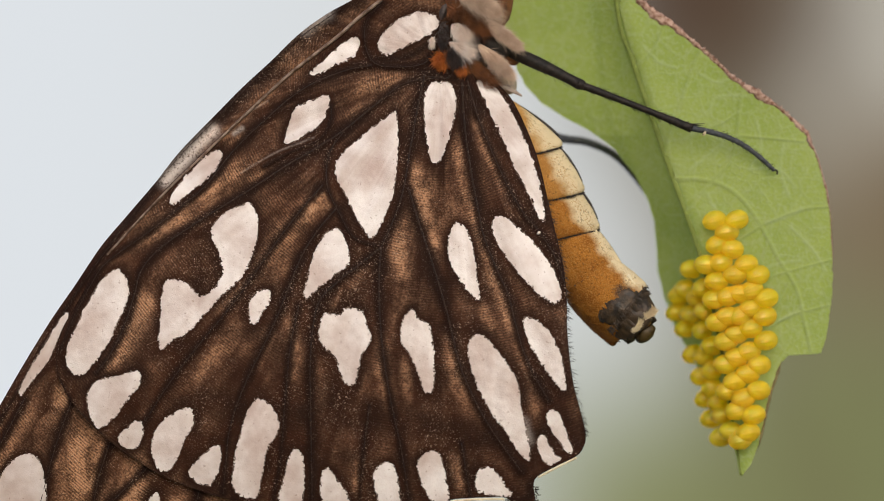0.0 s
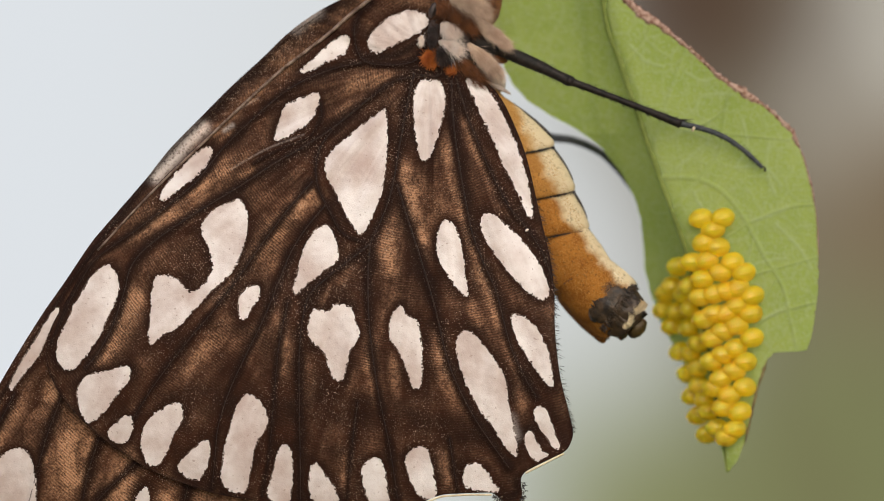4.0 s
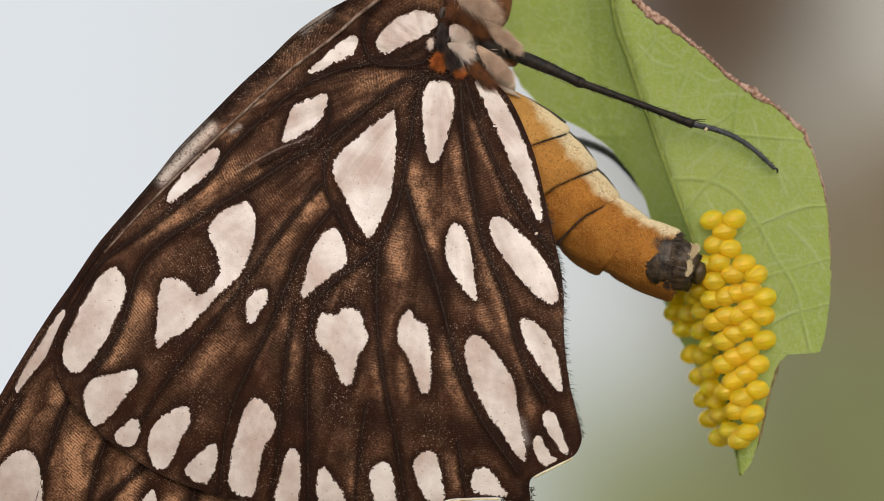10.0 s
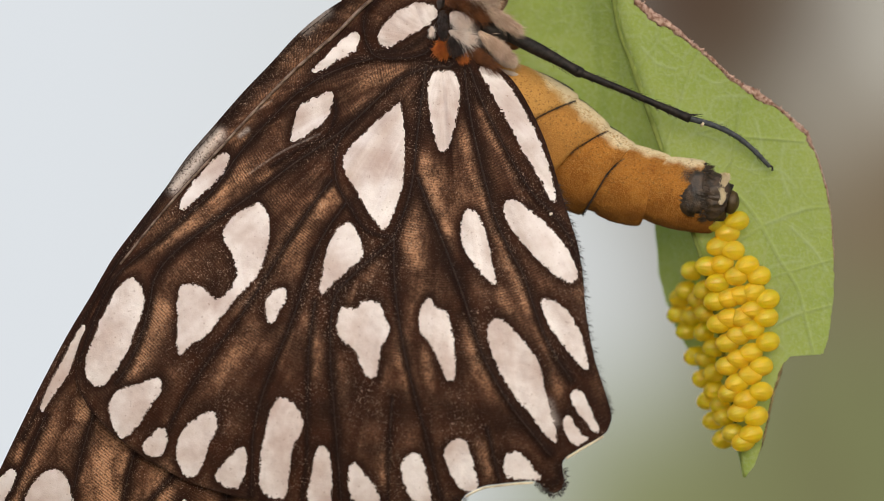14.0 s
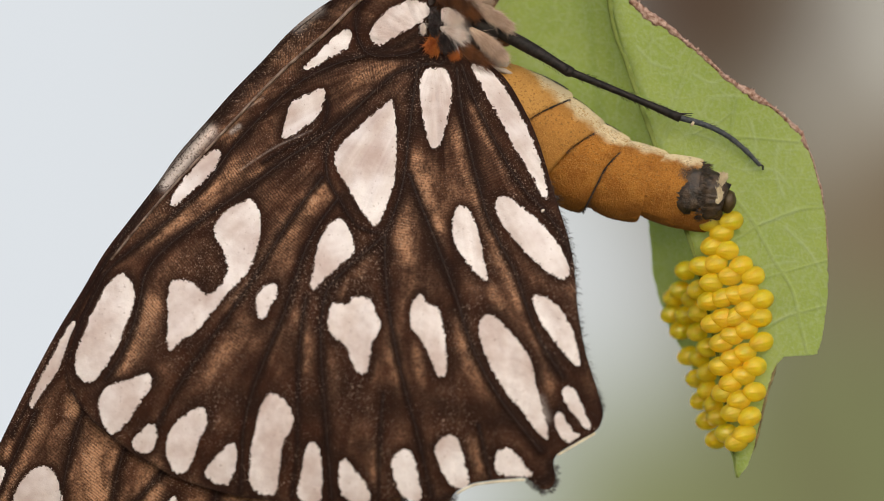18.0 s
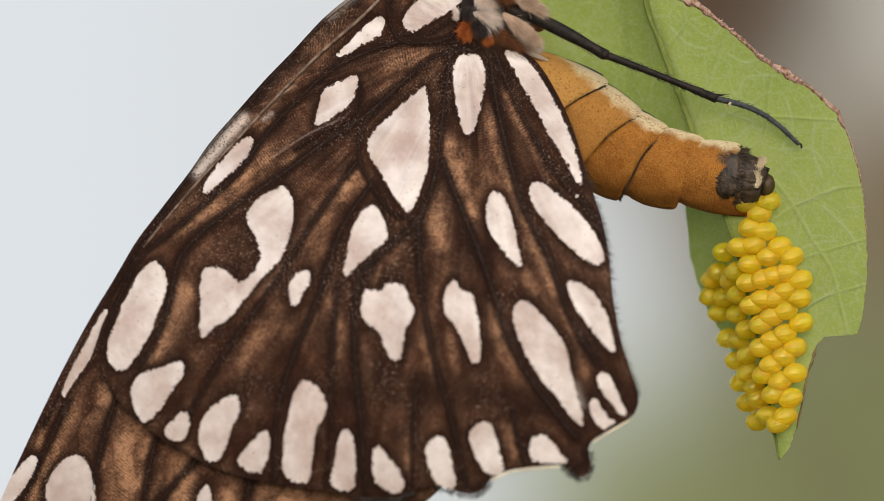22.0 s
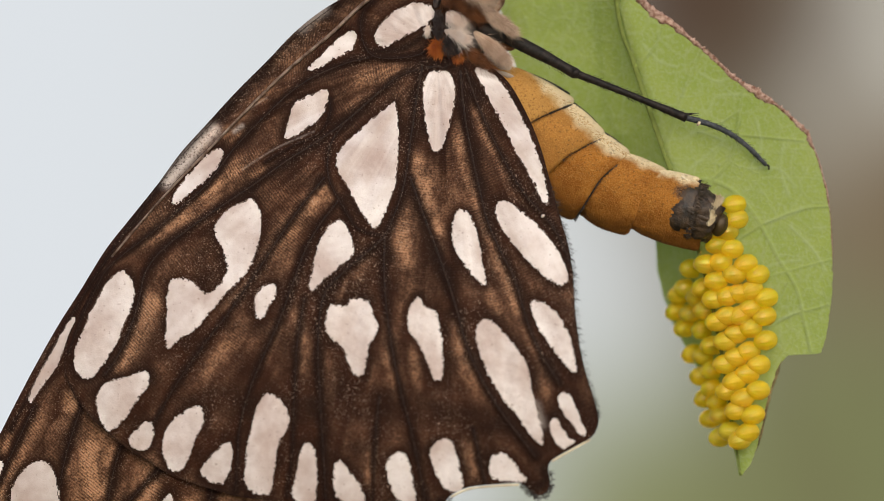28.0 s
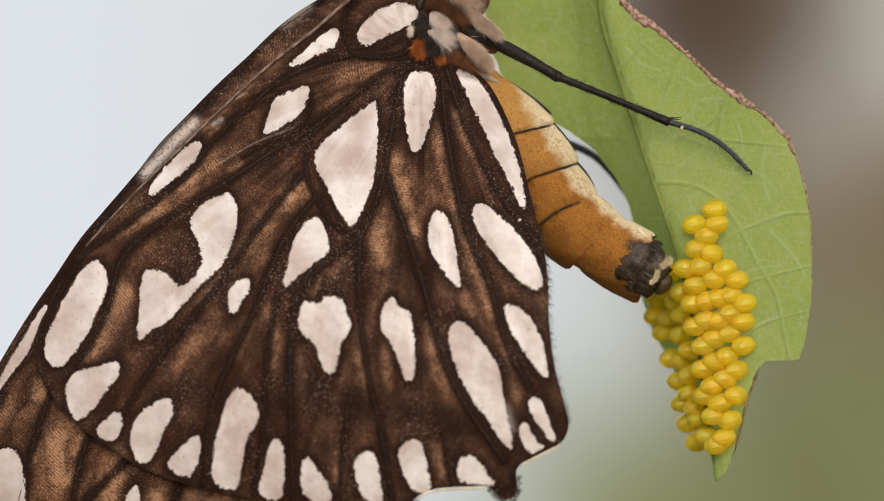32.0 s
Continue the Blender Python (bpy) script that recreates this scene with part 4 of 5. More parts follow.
def fringe():
    """Fine dark hairs along the hindwing's inner margin."""
    line = line_curve([(1005, 305), (1026, 370), (1041, 420), (1050, 470), (1056, 540), (1070, 618), (1088, 676), (1100, 720)], 60)
    rnd = np.random.RandomState(5)
    pick = line[rnd.randint(0, len(line), 240)]
    root = own(pick[:, 0], pick[:, 1], wing_depth(pick[:, 0], pick[:, 1]))
    way = np.stack([1 + 0 * pick[:, 0], rnd.normal(0, 0.2, len(pick)), -0.25 + rnd.normal(0, 0.35, len(pick))], axis=-1)
    part("wing_fringe", hairs("wing_fringe", root, way, rnd.uniform(3, 14, len(pick)) * U, 0.5 * U, 0.2, 6), BRISTLE, hindwing, "fine dark marginal hairs")
    # sooty fuzz on the lobes of the lower margin
    for lobe in ([(968, 842), (982, 853), (994, 861), (1010, 857), (1018, 838), (1014, 815)], [(745, 874), (775, 884), (806, 890), (828, 882), (841, 866)], [(600, 892), (640, 897), (680, 894), (705, 885)]):
        line = line_curve(lobe, 20)
        along = np.gradient(line, axis=0)
        along /= np.linalg.norm(along, axis=1)[:, None]
        pick = rnd.randint(0, len(line), 260)
        spot = line[pick] + rnd.normal(0, 2.0, (260, 2))
        way = np.stack([-along[pick, 1] + rnd.normal(0, 0.5, 260), rnd.normal(0, 0.3, 260), -along[pick, 0] + rnd.normal(0, 0.5, 260)], axis=-1)
        root = own(spot[:, 0], spot[:, 1], wing_depth(spot[:, 0], spot[:, 1]) - 0.5)
        part("wing_fringe", hairs("wing_fringe", root, way, rnd.uniform(3, 8, 260) * U, 0.7 * U, 0.1, 7), BRISTLE, hindwing, "sooty fuzz on a wing lobe")
    pale = line_curve([(1020, 797), (1050, 779), (1086, 758)], 12)
    part("pale_rim", tube("pale_rim", own(pale[:, 0], pale[:, 1] + 1, wing_depth(pale[:, 0], pale[:, 1]) - 1), 2.0 * U, 6), CREAM, hindwing, "cream wing rim")
    pale = line_curve([(842, 864), (870, 850), (900, 845), (930, 842), (962, 840)], 12)
    part("pale_rim", tube("pale_rim", own(pale[:, 0], pale[:, 1] + 1, wing_depth(pale[:, 0], pale[:, 1]) - 1), 1.8 * U, 6), CREAM, hindwing, "cream wing rim")


fringe()
rib = line_curve([(690, -26), (652, 8), (614, 46), (542, 109), (492, 159), (442, 212), (392, 266), (342, 320), (292, 378), (232, 452)], 8)
part("costa", tube("costa", own(rib[:, 0], rib[:, 1], wing_depth(rib[:, 0], rib[:, 1]) - 3), np.linspace(3.4, 1.6, len(rib)) * U, 8), COSTA, hindwing, "raised grey-brown front rib of the hindwing")
fleck = own(994, 365, wing_depth(994.0, 365.0) - 3)
part("white_grain", tube("white_grain", fleck[None] + np.array([[-2.5, 0, -2], [0, -0.5, 0.3], [2.5, 0, 2]]) * U, np.array([1.2, 2.6, 1.0]) * U, 8), FUR_WHITE, hindwing, "white grain stuck on the wing")


# ---- body ----
def lump(name, material, px, py, d, rx, ry, rd, turn=0.0, seed=1, label=""):
    """An uneven rounded body part in the butterfly's space."""
    bm = bmesh.new()
    bmesh.ops.create_uvsphere(bm, u_segments=28, v_segments=18, radius=1)
    c = own(px, py, d)
    spin = Matrix.Rotation(radians(turn), 3, "Y")
    for v in bm.verts:
        k = 1 + 0.10 * noise.noise(v.co * 2.3 + Vector((seed, 0, 0)))
        v.co = Vector(c) + spin @ Vector((v.co.x * rx * k * U, v.co.y * rd * k * U, v.co.z * ry * k * U))
    return part(name, bm, material, BUTTERFLY, label)


def tuft(name, material, px, py, d, rx, ry, way, length, count, seed, spread=0.35, turn=0.0, label="", thick=0.9):
    """Hair that grows from a rounded patch and lies along a way."""
    rnd = np.random.RandomState(seed)
    a, r = rnd.uniform(0, 2 * math.pi, count), np.sqrt(rnd.rand(count))
    ux, uy = r * np.cos(a) * rx, r * np.sin(a) * ry
    t = radians(turn)
    qx, qy = px + ux * math.cos(t) - uy * math.sin(t), py + ux * math.sin(t) + uy * math.cos(t)
    dome = d - 14 * np.sqrt(1 - r ** 2)
    ways = np.asarray(way, float)[None] + rnd.normal(0, spread, (count, 3))
    part(name, hairs(name, own(qx, qy, dome), ways, length * rnd.uniform(0.6, 1.25, count) * U, thick * U, 0.15, seed + 1), material, BUTTERFLY, label)


lump("thorax", FUR_BROWN, 846, -62, 46, 70, 108, 60, -14, 2, "furry brown thorax")
lump("side_thorax", FUR_BROWN, 898, 40, 46, 48, 30, 30, 35, 14, "rusty brown side of the thorax")
lump("abdomen_root", SKIN, 906, 100, 56, 34, 22, 24, 38, 9, "pale haired abdomen root")
lump("hind_thorax", BODY_DARK, 838, 50, 40, 48, 54, 40, -30, 4, "dark thorax end at the wing root")
lump("wing_hinge", BODY_DARK, 798, -12, 8, 7, 15, 7, 14, 5, "blue-black wing hinge")
lump("white_pad", FUR_BEIGE, 905, 78, 24, 36, 9, 9, 40, 6, "cream haired pad over the hip")
lump("hip", LEG, 893, 44, 14, 30, 15, 15, 24, 10, "black hip joint")
tuft("white_fur", FUR_WHITE, 826, 16, 4, 14, 10, (0.62, -0.45, -0.62), 26, 1120, 11, 0.34, 30, label="tousled white fur", thick=0.48)
tuft("white_fur", FUR_WHITE, 824, 46, 4, 14, 5, (0.90, -0.40, -0.36), 34, 960, 12, 0.30, 20, label="tousled white fur", thick=0.48)
tuft("cream_fur", FUR_BEIGE, 892, 66, 8, 38, 10, (0.72, -0.22, -0.62), 24, 2400, 13, 0.20, 40, "combed cream fur on the hip", thick=0.48)
tuft("brown_fur", FUR_BROWN, 868, 90, 10, 34, 12, (0.78, -0.3, -0.5), 24, 1100, 14, 0.25, 40, "brown fur under the hip", thick=0.37)
tuft("beige_fur", FUR_BEIGE, 846, -42, -10, 44, 15, (0.85, -0.30, -0.45), 33, 3040, 15, 0.26, 30, "long pinkish beige thorax fur", thick=0.37)
tuft("beige_fur", FUR_BEIGE, 900, 18, 4, 40, 10, (0.80, -0.25, -0.50), 22, 2080, 16, 0.24, 34, "fine beige fur on the side", thick=0.41)
tuft("brown_fur", FUR_BROWN, 846, 0, -2, 34, 14, (0.8, -0.5, -0.35), 22, 1200, 17, 0.35, 34, "reddish brown thorax fur", thick=0.37)
tuft("rust_fur", FUR_BROWN, 812, -14, 2, 8, 16, (0.6, -0.5, -0.55), 14, 260, 23, 0.4, -20, "rust brown fur beside the hinge", thick=0.5)
tuft("orange_fur", FUR_ORANGE, 800, 72, 6, 14, 14, (0.1, -0.6, -0.6), 14, 800, 18, 0.7, label="orange fur spot", thick=0.7)
tuft("orange_fur", FUR_ORANGE, 836, 88, 8, 9, 9, (0.3, -0.6, -0.6), 12, 360, 22, 0.7, 30, label="orange fur spot", thick=0.7)
tuft("white_fur", FUR_WHITE, 781, 42, -4, 4, 9, (0.10, -0.6, -0.4), 9, 416, 19, 0.35, label="small white hair tuft", thick=0.34)
tuft("black_fur", BODY_DARK, 822, 66, 0, 20, 18, (0.5, -0.6, -0.5), 13, 900, 20, 0.45, label="black hair at the wing root", thick=0.5)
tuft("black_fur", BODY_DARK, 800, 30, 2, 9, 26, (0.3, -0.6, -0.6), 11, 500, 24, 0.45, label="black hair at the wing root", thick=0.5)
strand = line_curve([(856, 104), (880, 107), (905, 112), (930, 120), (946, 128)], 8)
part("pale_fold", tube("pale_fold", own(strand[:, 0], strand[:, 1], np.linspace(4, 34, len(strand))), np.interp(np.linspace(0, 1, len(strand)), [0, 0.7, 1], [0.8, 4.5, 1.5]) * U, 8, 0.4), SKIN, BUTTERFLY, "pale skin fold at the abdomen root")

# ---- abdomen: rings that slide into one another ----
RINGS = [90, 88, 73, 84, 85, 60]
LEG_LENGTHS = (145, 211, 169)
GIRTH = [60, 87, 81.5, 70, 60, 56]
RING_DEPTH = 60


def body_bulge(u):
    """A ring swells from its tucked front edge to its proud rear edge."""
    return 0.82 + 0.21 * np.sin(math.pi * np.clip(u, 0, 1) * 0.60) ** 0.7


def ring(i):
    """One abdominal ring along +x, its front edge tucked into the ring before."""
    long, r0, r1 = RINGS[i] * U, GIRTH[i] * U, GIRTH[i + 1] * U
    turn = np.linspace(0, 2 * math.pi, 72, endpoint=False)
    out = []
    steps = [(-0.52, 0.58), (-0.40, 0.72), (-0.25, 0.80), (-0.10, 0.81), (0.0, 0.82)] + [(u, body_bulge(u)) for u in np.linspace(0.05, 0.95, 15)] + [(0.99, 1.0), (1.015, 0.975), (1.025, 0.94), (1.02, 0.84)]
    flat = 0.74

    def slant(a):
        # rings reach back along the keel; the last one along the belly, with a torn edge
        if i < 4:
            return 24 * U * np.clip(np.sin(a), 0, 1) ** 1.4
        return U * (13 + 19 * np.clip(-np.sin(a + 0.3), -0.5, 1) + 2.5 * np.sin(a * 13) + 1.5 * np.sin(a * 29 + 1))

    for u, k in steps:
        r = (r0 + (r1 - r0) * u) * k
        uneven = 1 + 0.012 * np.sin(turn * 5 + i) + 0.008 * np.sin(turn * 11 + 3 * u) + 0.006 * np.sin(turn * 23 + 17 * u)
        # the back is keeled, the belly round
        keel = 1 + 0.05 * np.exp(-((turn - math.pi / 2) / 0.35) ** 2)
        keel = keel + 0.17 * np.clip(-np.sin(turn), 0, 1)
        lap = long * u + slant(turn) * np.clip(u, 0, 1)
        out.append(np.stack([lap, flat * r * uneven * np.cos(turn), r * uneven * keel * np.sin(turn)], axis=-1))
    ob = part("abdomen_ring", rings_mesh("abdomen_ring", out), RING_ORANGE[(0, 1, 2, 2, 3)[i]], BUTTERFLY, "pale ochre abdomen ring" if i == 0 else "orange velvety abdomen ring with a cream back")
    rnd = np.random.RandomState(90 + i)

    def rim(a, k, u=1.015):
        return np.stack([long * u + slant(a), flat * k * r1 * np.cos(a), k * r1 * np.sin(a) * (1 + 0.17 * np.clip(-np.sin(a), 0, 1))], axis=-1)

    # short bristles along the seam; the dark line is full on one ring only
    far = (1.05, 1.0, 1.5, 1.1, 1.3)[i]
    n = int(260 * far)
    a = math.pi * (0.40 + (far - 0.40) * rnd.rand(n) ** (1.0 if i == 2 else 2.2))
    way = np.stack([np.ones(n), 0.35 * np.cos(a), 0.35 * np.sin(a)], axis=-1) + rnd.normal(0, 0.25, (n, 3))
    part("seam_bristles", hairs("seam_bristles", rim(a, 0.985), way, rnd.uniform(2, 7, n) * U, 0.5 * U, 0, 91 + i), BRISTLE, ob, "row of short black bristles")
    arc = np.linspace(math.pi * 0.42, math.pi * far, 30)
    part("seam", tube("seam", rim(arc, 0.99 if i == 3 else 0.945, 1.03), np.linspace(2.4, 0.6 if i == 2 else 0.05, 30) * rnd.uniform(0.5, 1.3, 30) * (0.6 if i == 1 else 1.0) * U, 6), BRISTLE, ob, "black seam between rings")
    # velvet of short ochre hairs over the ring
    n = 1500
    a, u = rnd.uniform(math.pi * 0.35, math.pi * 1.15, n), rnd.uniform(0.0, 1.0, n)
    r = (r0 + (r1 - r0) * u) * body_bulge(u)
    root = np.stack([long * u + slant(a) * u, flat * r * np.cos(a), r * np.sin(a)], axis=-1)
    way = np.stack([np.ones(n), 0.45 * np.cos(a), 0.45 * np.sin(a)], axis=-1) + rnd.normal(0, 0.2, (n, 3))
    part("velvet", hairs("velvet", root, way, rnd.uniform(2.0, 4, n) * U, 0.32 * U, 0, 95 + i), VELVET, ob, "short ochre velvet hairs")
    if i < 3:
        keel = np.stack([np.linspace(0.0, 1.02, 12) * long + 8 * U, np.full(12, 0.10 * r0), np.linspace(r0, r1, 12) * (0.045 + body_bulge(np.linspace(0, 1, 12)))], axis=-1)
        part("back_line", tube("back_line", keel, 2.6 * U, 6), BRISTLE, ob, "thin black line along the back")
    return ob


def plate(name, material, parent, u0, u1, a0, a1, radius, tip, seed, label):
    """A ragged curved plate that wraps part of the abdomen's tip."""
    rnd = np.random.RandomState(seed)
    us, angles = np.linspace(0, 1, 7), np.linspace(a0, a1, 26)
    torn = rnd.uniform(0.72, 1.08, 26)
    verts = []
    for shell in (1.0, 0.93):
        for u in us:
            k = u0 + (u1 - u0) * u * torn
            r = (radius + (tip - radius) * u) * shell * (1 + 0.04 * np.sin(angles * 9 + seed))
            verts.append(np.stack([k * U, 0.8 * r * np.cos(angles) * U, r * np.sin(angles) * U], axis=-1))
    front, back = verts[:7], verts[7:]
    rings = np.stack([np.concatenate([f, b[::-1]]) for f, b in zip(front, back)])
    return part(name, rings_mesh(name, rings, True), material, parent, label)


def tail():
    """The dark ragged last ring with the ovipositor knob and pale plates."""
    long, r0 = RINGS[5] * U, GIRTH[5] * U
    turn = np.linspace(0, 2 * math.pi, 44, endpoint=False)
    out = []
    for u, k in ((-0.6, 0.60), (-0.2, 0.86), (0.0, 0.86), (0.2, 0.80), (0.4, 0.80), (0.6, 0.76), (0.74, 0.70), (0.80, 0.50), (0.76, 0.30)):
        rough = 1 + 0.06 * np.sin(turn * 4 + 9 * u) + 0.06 * np.sin(turn * 9 + 5 * u) + 0.03 * np.sin(turn * 17 + 20 * u)
        out.append(np.stack([u * 1.10 * long + 0.05 * long * np.sin(turn * 3), 0.8 * r0 * k * rough * np.cos(turn), r0 * k * rough * np.sin(turn) - 0.05 * r0], axis=-1))
    ob = part("abdomen_tip", rings_mesh("abdomen_tip", out), TIP_DARK, BUTTERFLY, "dark wrinkled abdomen tip")
    bm = bmesh.new()
    bmesh.ops.create_uvsphere(bm, u_segments=24, v_segments=16, radius=1)
    for v in bm.verts:
        k = 1 + 0.08 * noise.noise(v.co * 2)
        v.co = Vector((long * 1.0 + v.co.x * 14 * U * k, v.co.y * 19 * U * k - 8 * U, v.co.z * 21 * U * k - 6 * U))
    part("ovipositor_knob", bm, KNOB, ob, "dark brown ovipositor knob")
    pi = math.pi
    plate("dark_plate", TIP_DARK, ob, 2, 36, pi * 0.42, pi * 0.94, 48, 40, 4, "black ragged plate")
    plate("dark_plate", TIP_DARK, ob, 14, 50, pi * 1.0, pi * 1.7, 45, 43, 5, "black ragged plate")
    plate("dark_plate", TIP_DARK, ob, 12, 58, pi * 0.6, pi * 1.25, 38, 28, 6, "black ragged plate")
    plate("cream_plate", CREAM, ob, -34, -8, pi * 0.46, pi * 0.58, 55, 52, 8, "cream plate on the back")
    # a ragged upright tuft of cream hair before the knob
    rnd = np.random.RandomState(7)
    n = 1500
    h = rnd.rand(n)
    root = np.stack([(37 + rnd.uniform(0, 8, n) * (0.5 + h) - 3 * h + 3 * np.sin(9 * h)) * U, (-35 + 20 * h ** 2 + rnd.uniform(-3, 3, n)) * U, (-14 + 54 * h) * U], axis=-1)
    way = np.stack([0.10 + rnd.normal(0, 0.45, n), -0.25 + rnd.normal(0, 0.3, n), np.full(n, 0.7)], axis=-1)
    part("cream_tuft", hairs("cream_tuft", root, way, rnd.uniform(4, 9, n) * U, 0.6 * U, 0, 8), CREAM, ob, "cream hair tuft")
    n = 420
    a = rnd.uniform(pi * 0.5, pi * 1.6, n)
    root = np.stack([0.05 * long + rnd.uniform(0, 12, n) * U, 0.76 * r0 * np.cos(a), 0.92 * r0 * np.sin(a)], axis=-1)
    way = np.stack([np.ones(n), 0.3 * np.cos(a), 0.3 * np.sin(a)], axis=-1) + rnd.normal(0, 0.25, (n, 3))
    part("dark_fringe", hairs("dark_fringe", root, way, rnd.uniform(5, 11, n) * U, 0.6 * U, 0, 10), TIP_DARK, ob, "dark ragged hair fringe")
    return ob


SEGMENTS = [ring(i) for i in range(5)] + [tail()]


# ---- legs ----
def spines(n, long, r, seed, low=0.1, size=(3, 9)):
    rnd = np.random.RandomState(seed)
    u = rnd.uniform(low, 0.98, n)
    a = rnd.choice([1.0, -1.0, 0.4], n) * math.pi / 2 + rnd.normal(0, 0.3, n)
    root = np.stack([u * long, 0.8 * r * np.cos(a), r * np.sin(a)], axis=-1)
    way = np.stack([np.full(n, 1.3), 0.7 * np.cos(a), 0.8 * np.sin(a)], axis=-1)
    return hairs("spines", root, way, rnd.uniform(*size, n) * U, 0.5 * U, 0, seed)


def leg_piece(name, long, radii, bend, deep0, deep1, material, label, seed, count):
    """A leg joint along +x; bend is its sag, deep0 and deep1 its depth at both ends."""
    u = np.linspace(0, 1, 22)
    line = np.stack([u * long * U, (deep0 + (deep1 - deep0) * u) * U, bend * np.sin(math.pi * u) * U], axis=-1)
    width = np.interp(u, np.linspace(0, 1, len(radii)), radii) * U
    ob = part(name, tube(name, line, width, 12), material, BUTTERFLY, label)
    sp = spines(count, long * U, float(width.mean()), seed, 0.1, (4, 10))
    for v in sp.vertices:
        k = min(max(v.co.x / (long * U), 0), 1)
        v.co.y += (deep0 + (deep1 - deep0) * k) * U
        v.co.z += bend * math.sin(math.pi * k) * U
    part("spines", sp, LEG, ob, "fine black leg bristles")
    return ob


femur = leg_piece("femur", LEG_LENGTHS[0], (10.5, 11.5, 12, 11.5, 10.2, 9, 10), 2, 14, 6, LEG, "thick black hind leg thigh", 21, 50)
tibia = leg_piece("tibia", LEG_LENGTHS[1] + 4, (7.2, 6.6, 6.1, 5.9, 6.0, 6.9, 8.2), 1, 6, 16, LEG, "slender black hind leg shin with bristles", 22, 110)
tarsus = leg_piece("tarsus", LEG_LENGTHS[2], (5.6, 5.2, 4.8, 4.8, 4.4, 4.3, 3.5), 16, 16, 44, TARSUS, "grey curved hind leg foot", 23, 50)
band = np.stack([np.linspace(24, 28, 4) * U, np.linspace(15, 15.6, 4) * U, np.full(4, 2.4) * U], axis=-1)
part("pale_joint", tube("pale_joint", band, 4.4 * U, 10), CREAM, tarsus, "small pale joint of the foot")
for share in (0.42, 0.62, 0.80):
    band = np.stack([(share * LEG_LENGTHS[2] + np.linspace(-5, 5, 7)) * U, np.full(7, 16 + 28 * share) * U, 16 * np.sin(math.pi * (share + np.linspace(-5, 5, 7) / LEG_LENGTHS[2])) * U], axis=-1)
    part("foot_joint", tube("foot_joint", band, np.interp(np.linspace(0, 1, 7), [0, 0.5, 1], [4.3, 5.1, 4.3]) * U, 12), TARSUS, tarsus, "slightly swollen joint of the foot")
knee = np.stack([np.linspace(-10, 9, 9) * U, np.full(9, 6.2) * U, np.linspace(-1, 1.2, 9) * U], axis=-1)
part("knee", tube("knee", knee, np.array([3, 7, 9.2, 10, 10.2, 10, 9.4, 8.8, 7]) * U, 12), LEG, tibia, "swollen black knee")
for tilt in (0.55, 0.35):
    spur = np.stack([(LEG_LENGTHS[1] + np.linspace(-6, 22, 5)) * U, np.full(5, 12) * U, (4 + np.linspace(0, 22, 5) * tilt) * U], axis=-1)
    part("spur", tube("spur", spur, np.linspace(1.6, 0.4, 5) * U, 6), LEG, tibia, "thin spur at the end of the shin")
claw = line_curve([(0, 0), (6, 2), (10, -4)], 4)
part("claw", tube("claw", np.stack([(LEG_LENGTHS[2] - 2 + claw[:, 0]) * U, np.full(len(claw), 44 * U), claw[:, 1] * U], axis=-1), 1.8 * U, 6), LEG, tarsus, "small dark claw")

far_line = line_curve([(950, 232, 150), (1000, 246, 166), (1040, 252, 180), (1085, 272, 196), (1118, 303, 212), (1150, 345, 222)], 8)
far_leg = part("far_leg", tube("far_leg", [spot_on(x, y, d) for x, y, d in far_line], np.linspace(8, 5.5, len(far_line)) * U, 10), TARSUS, BUTTERFLY, "dark grey leg on the far side holding the leaf edge")


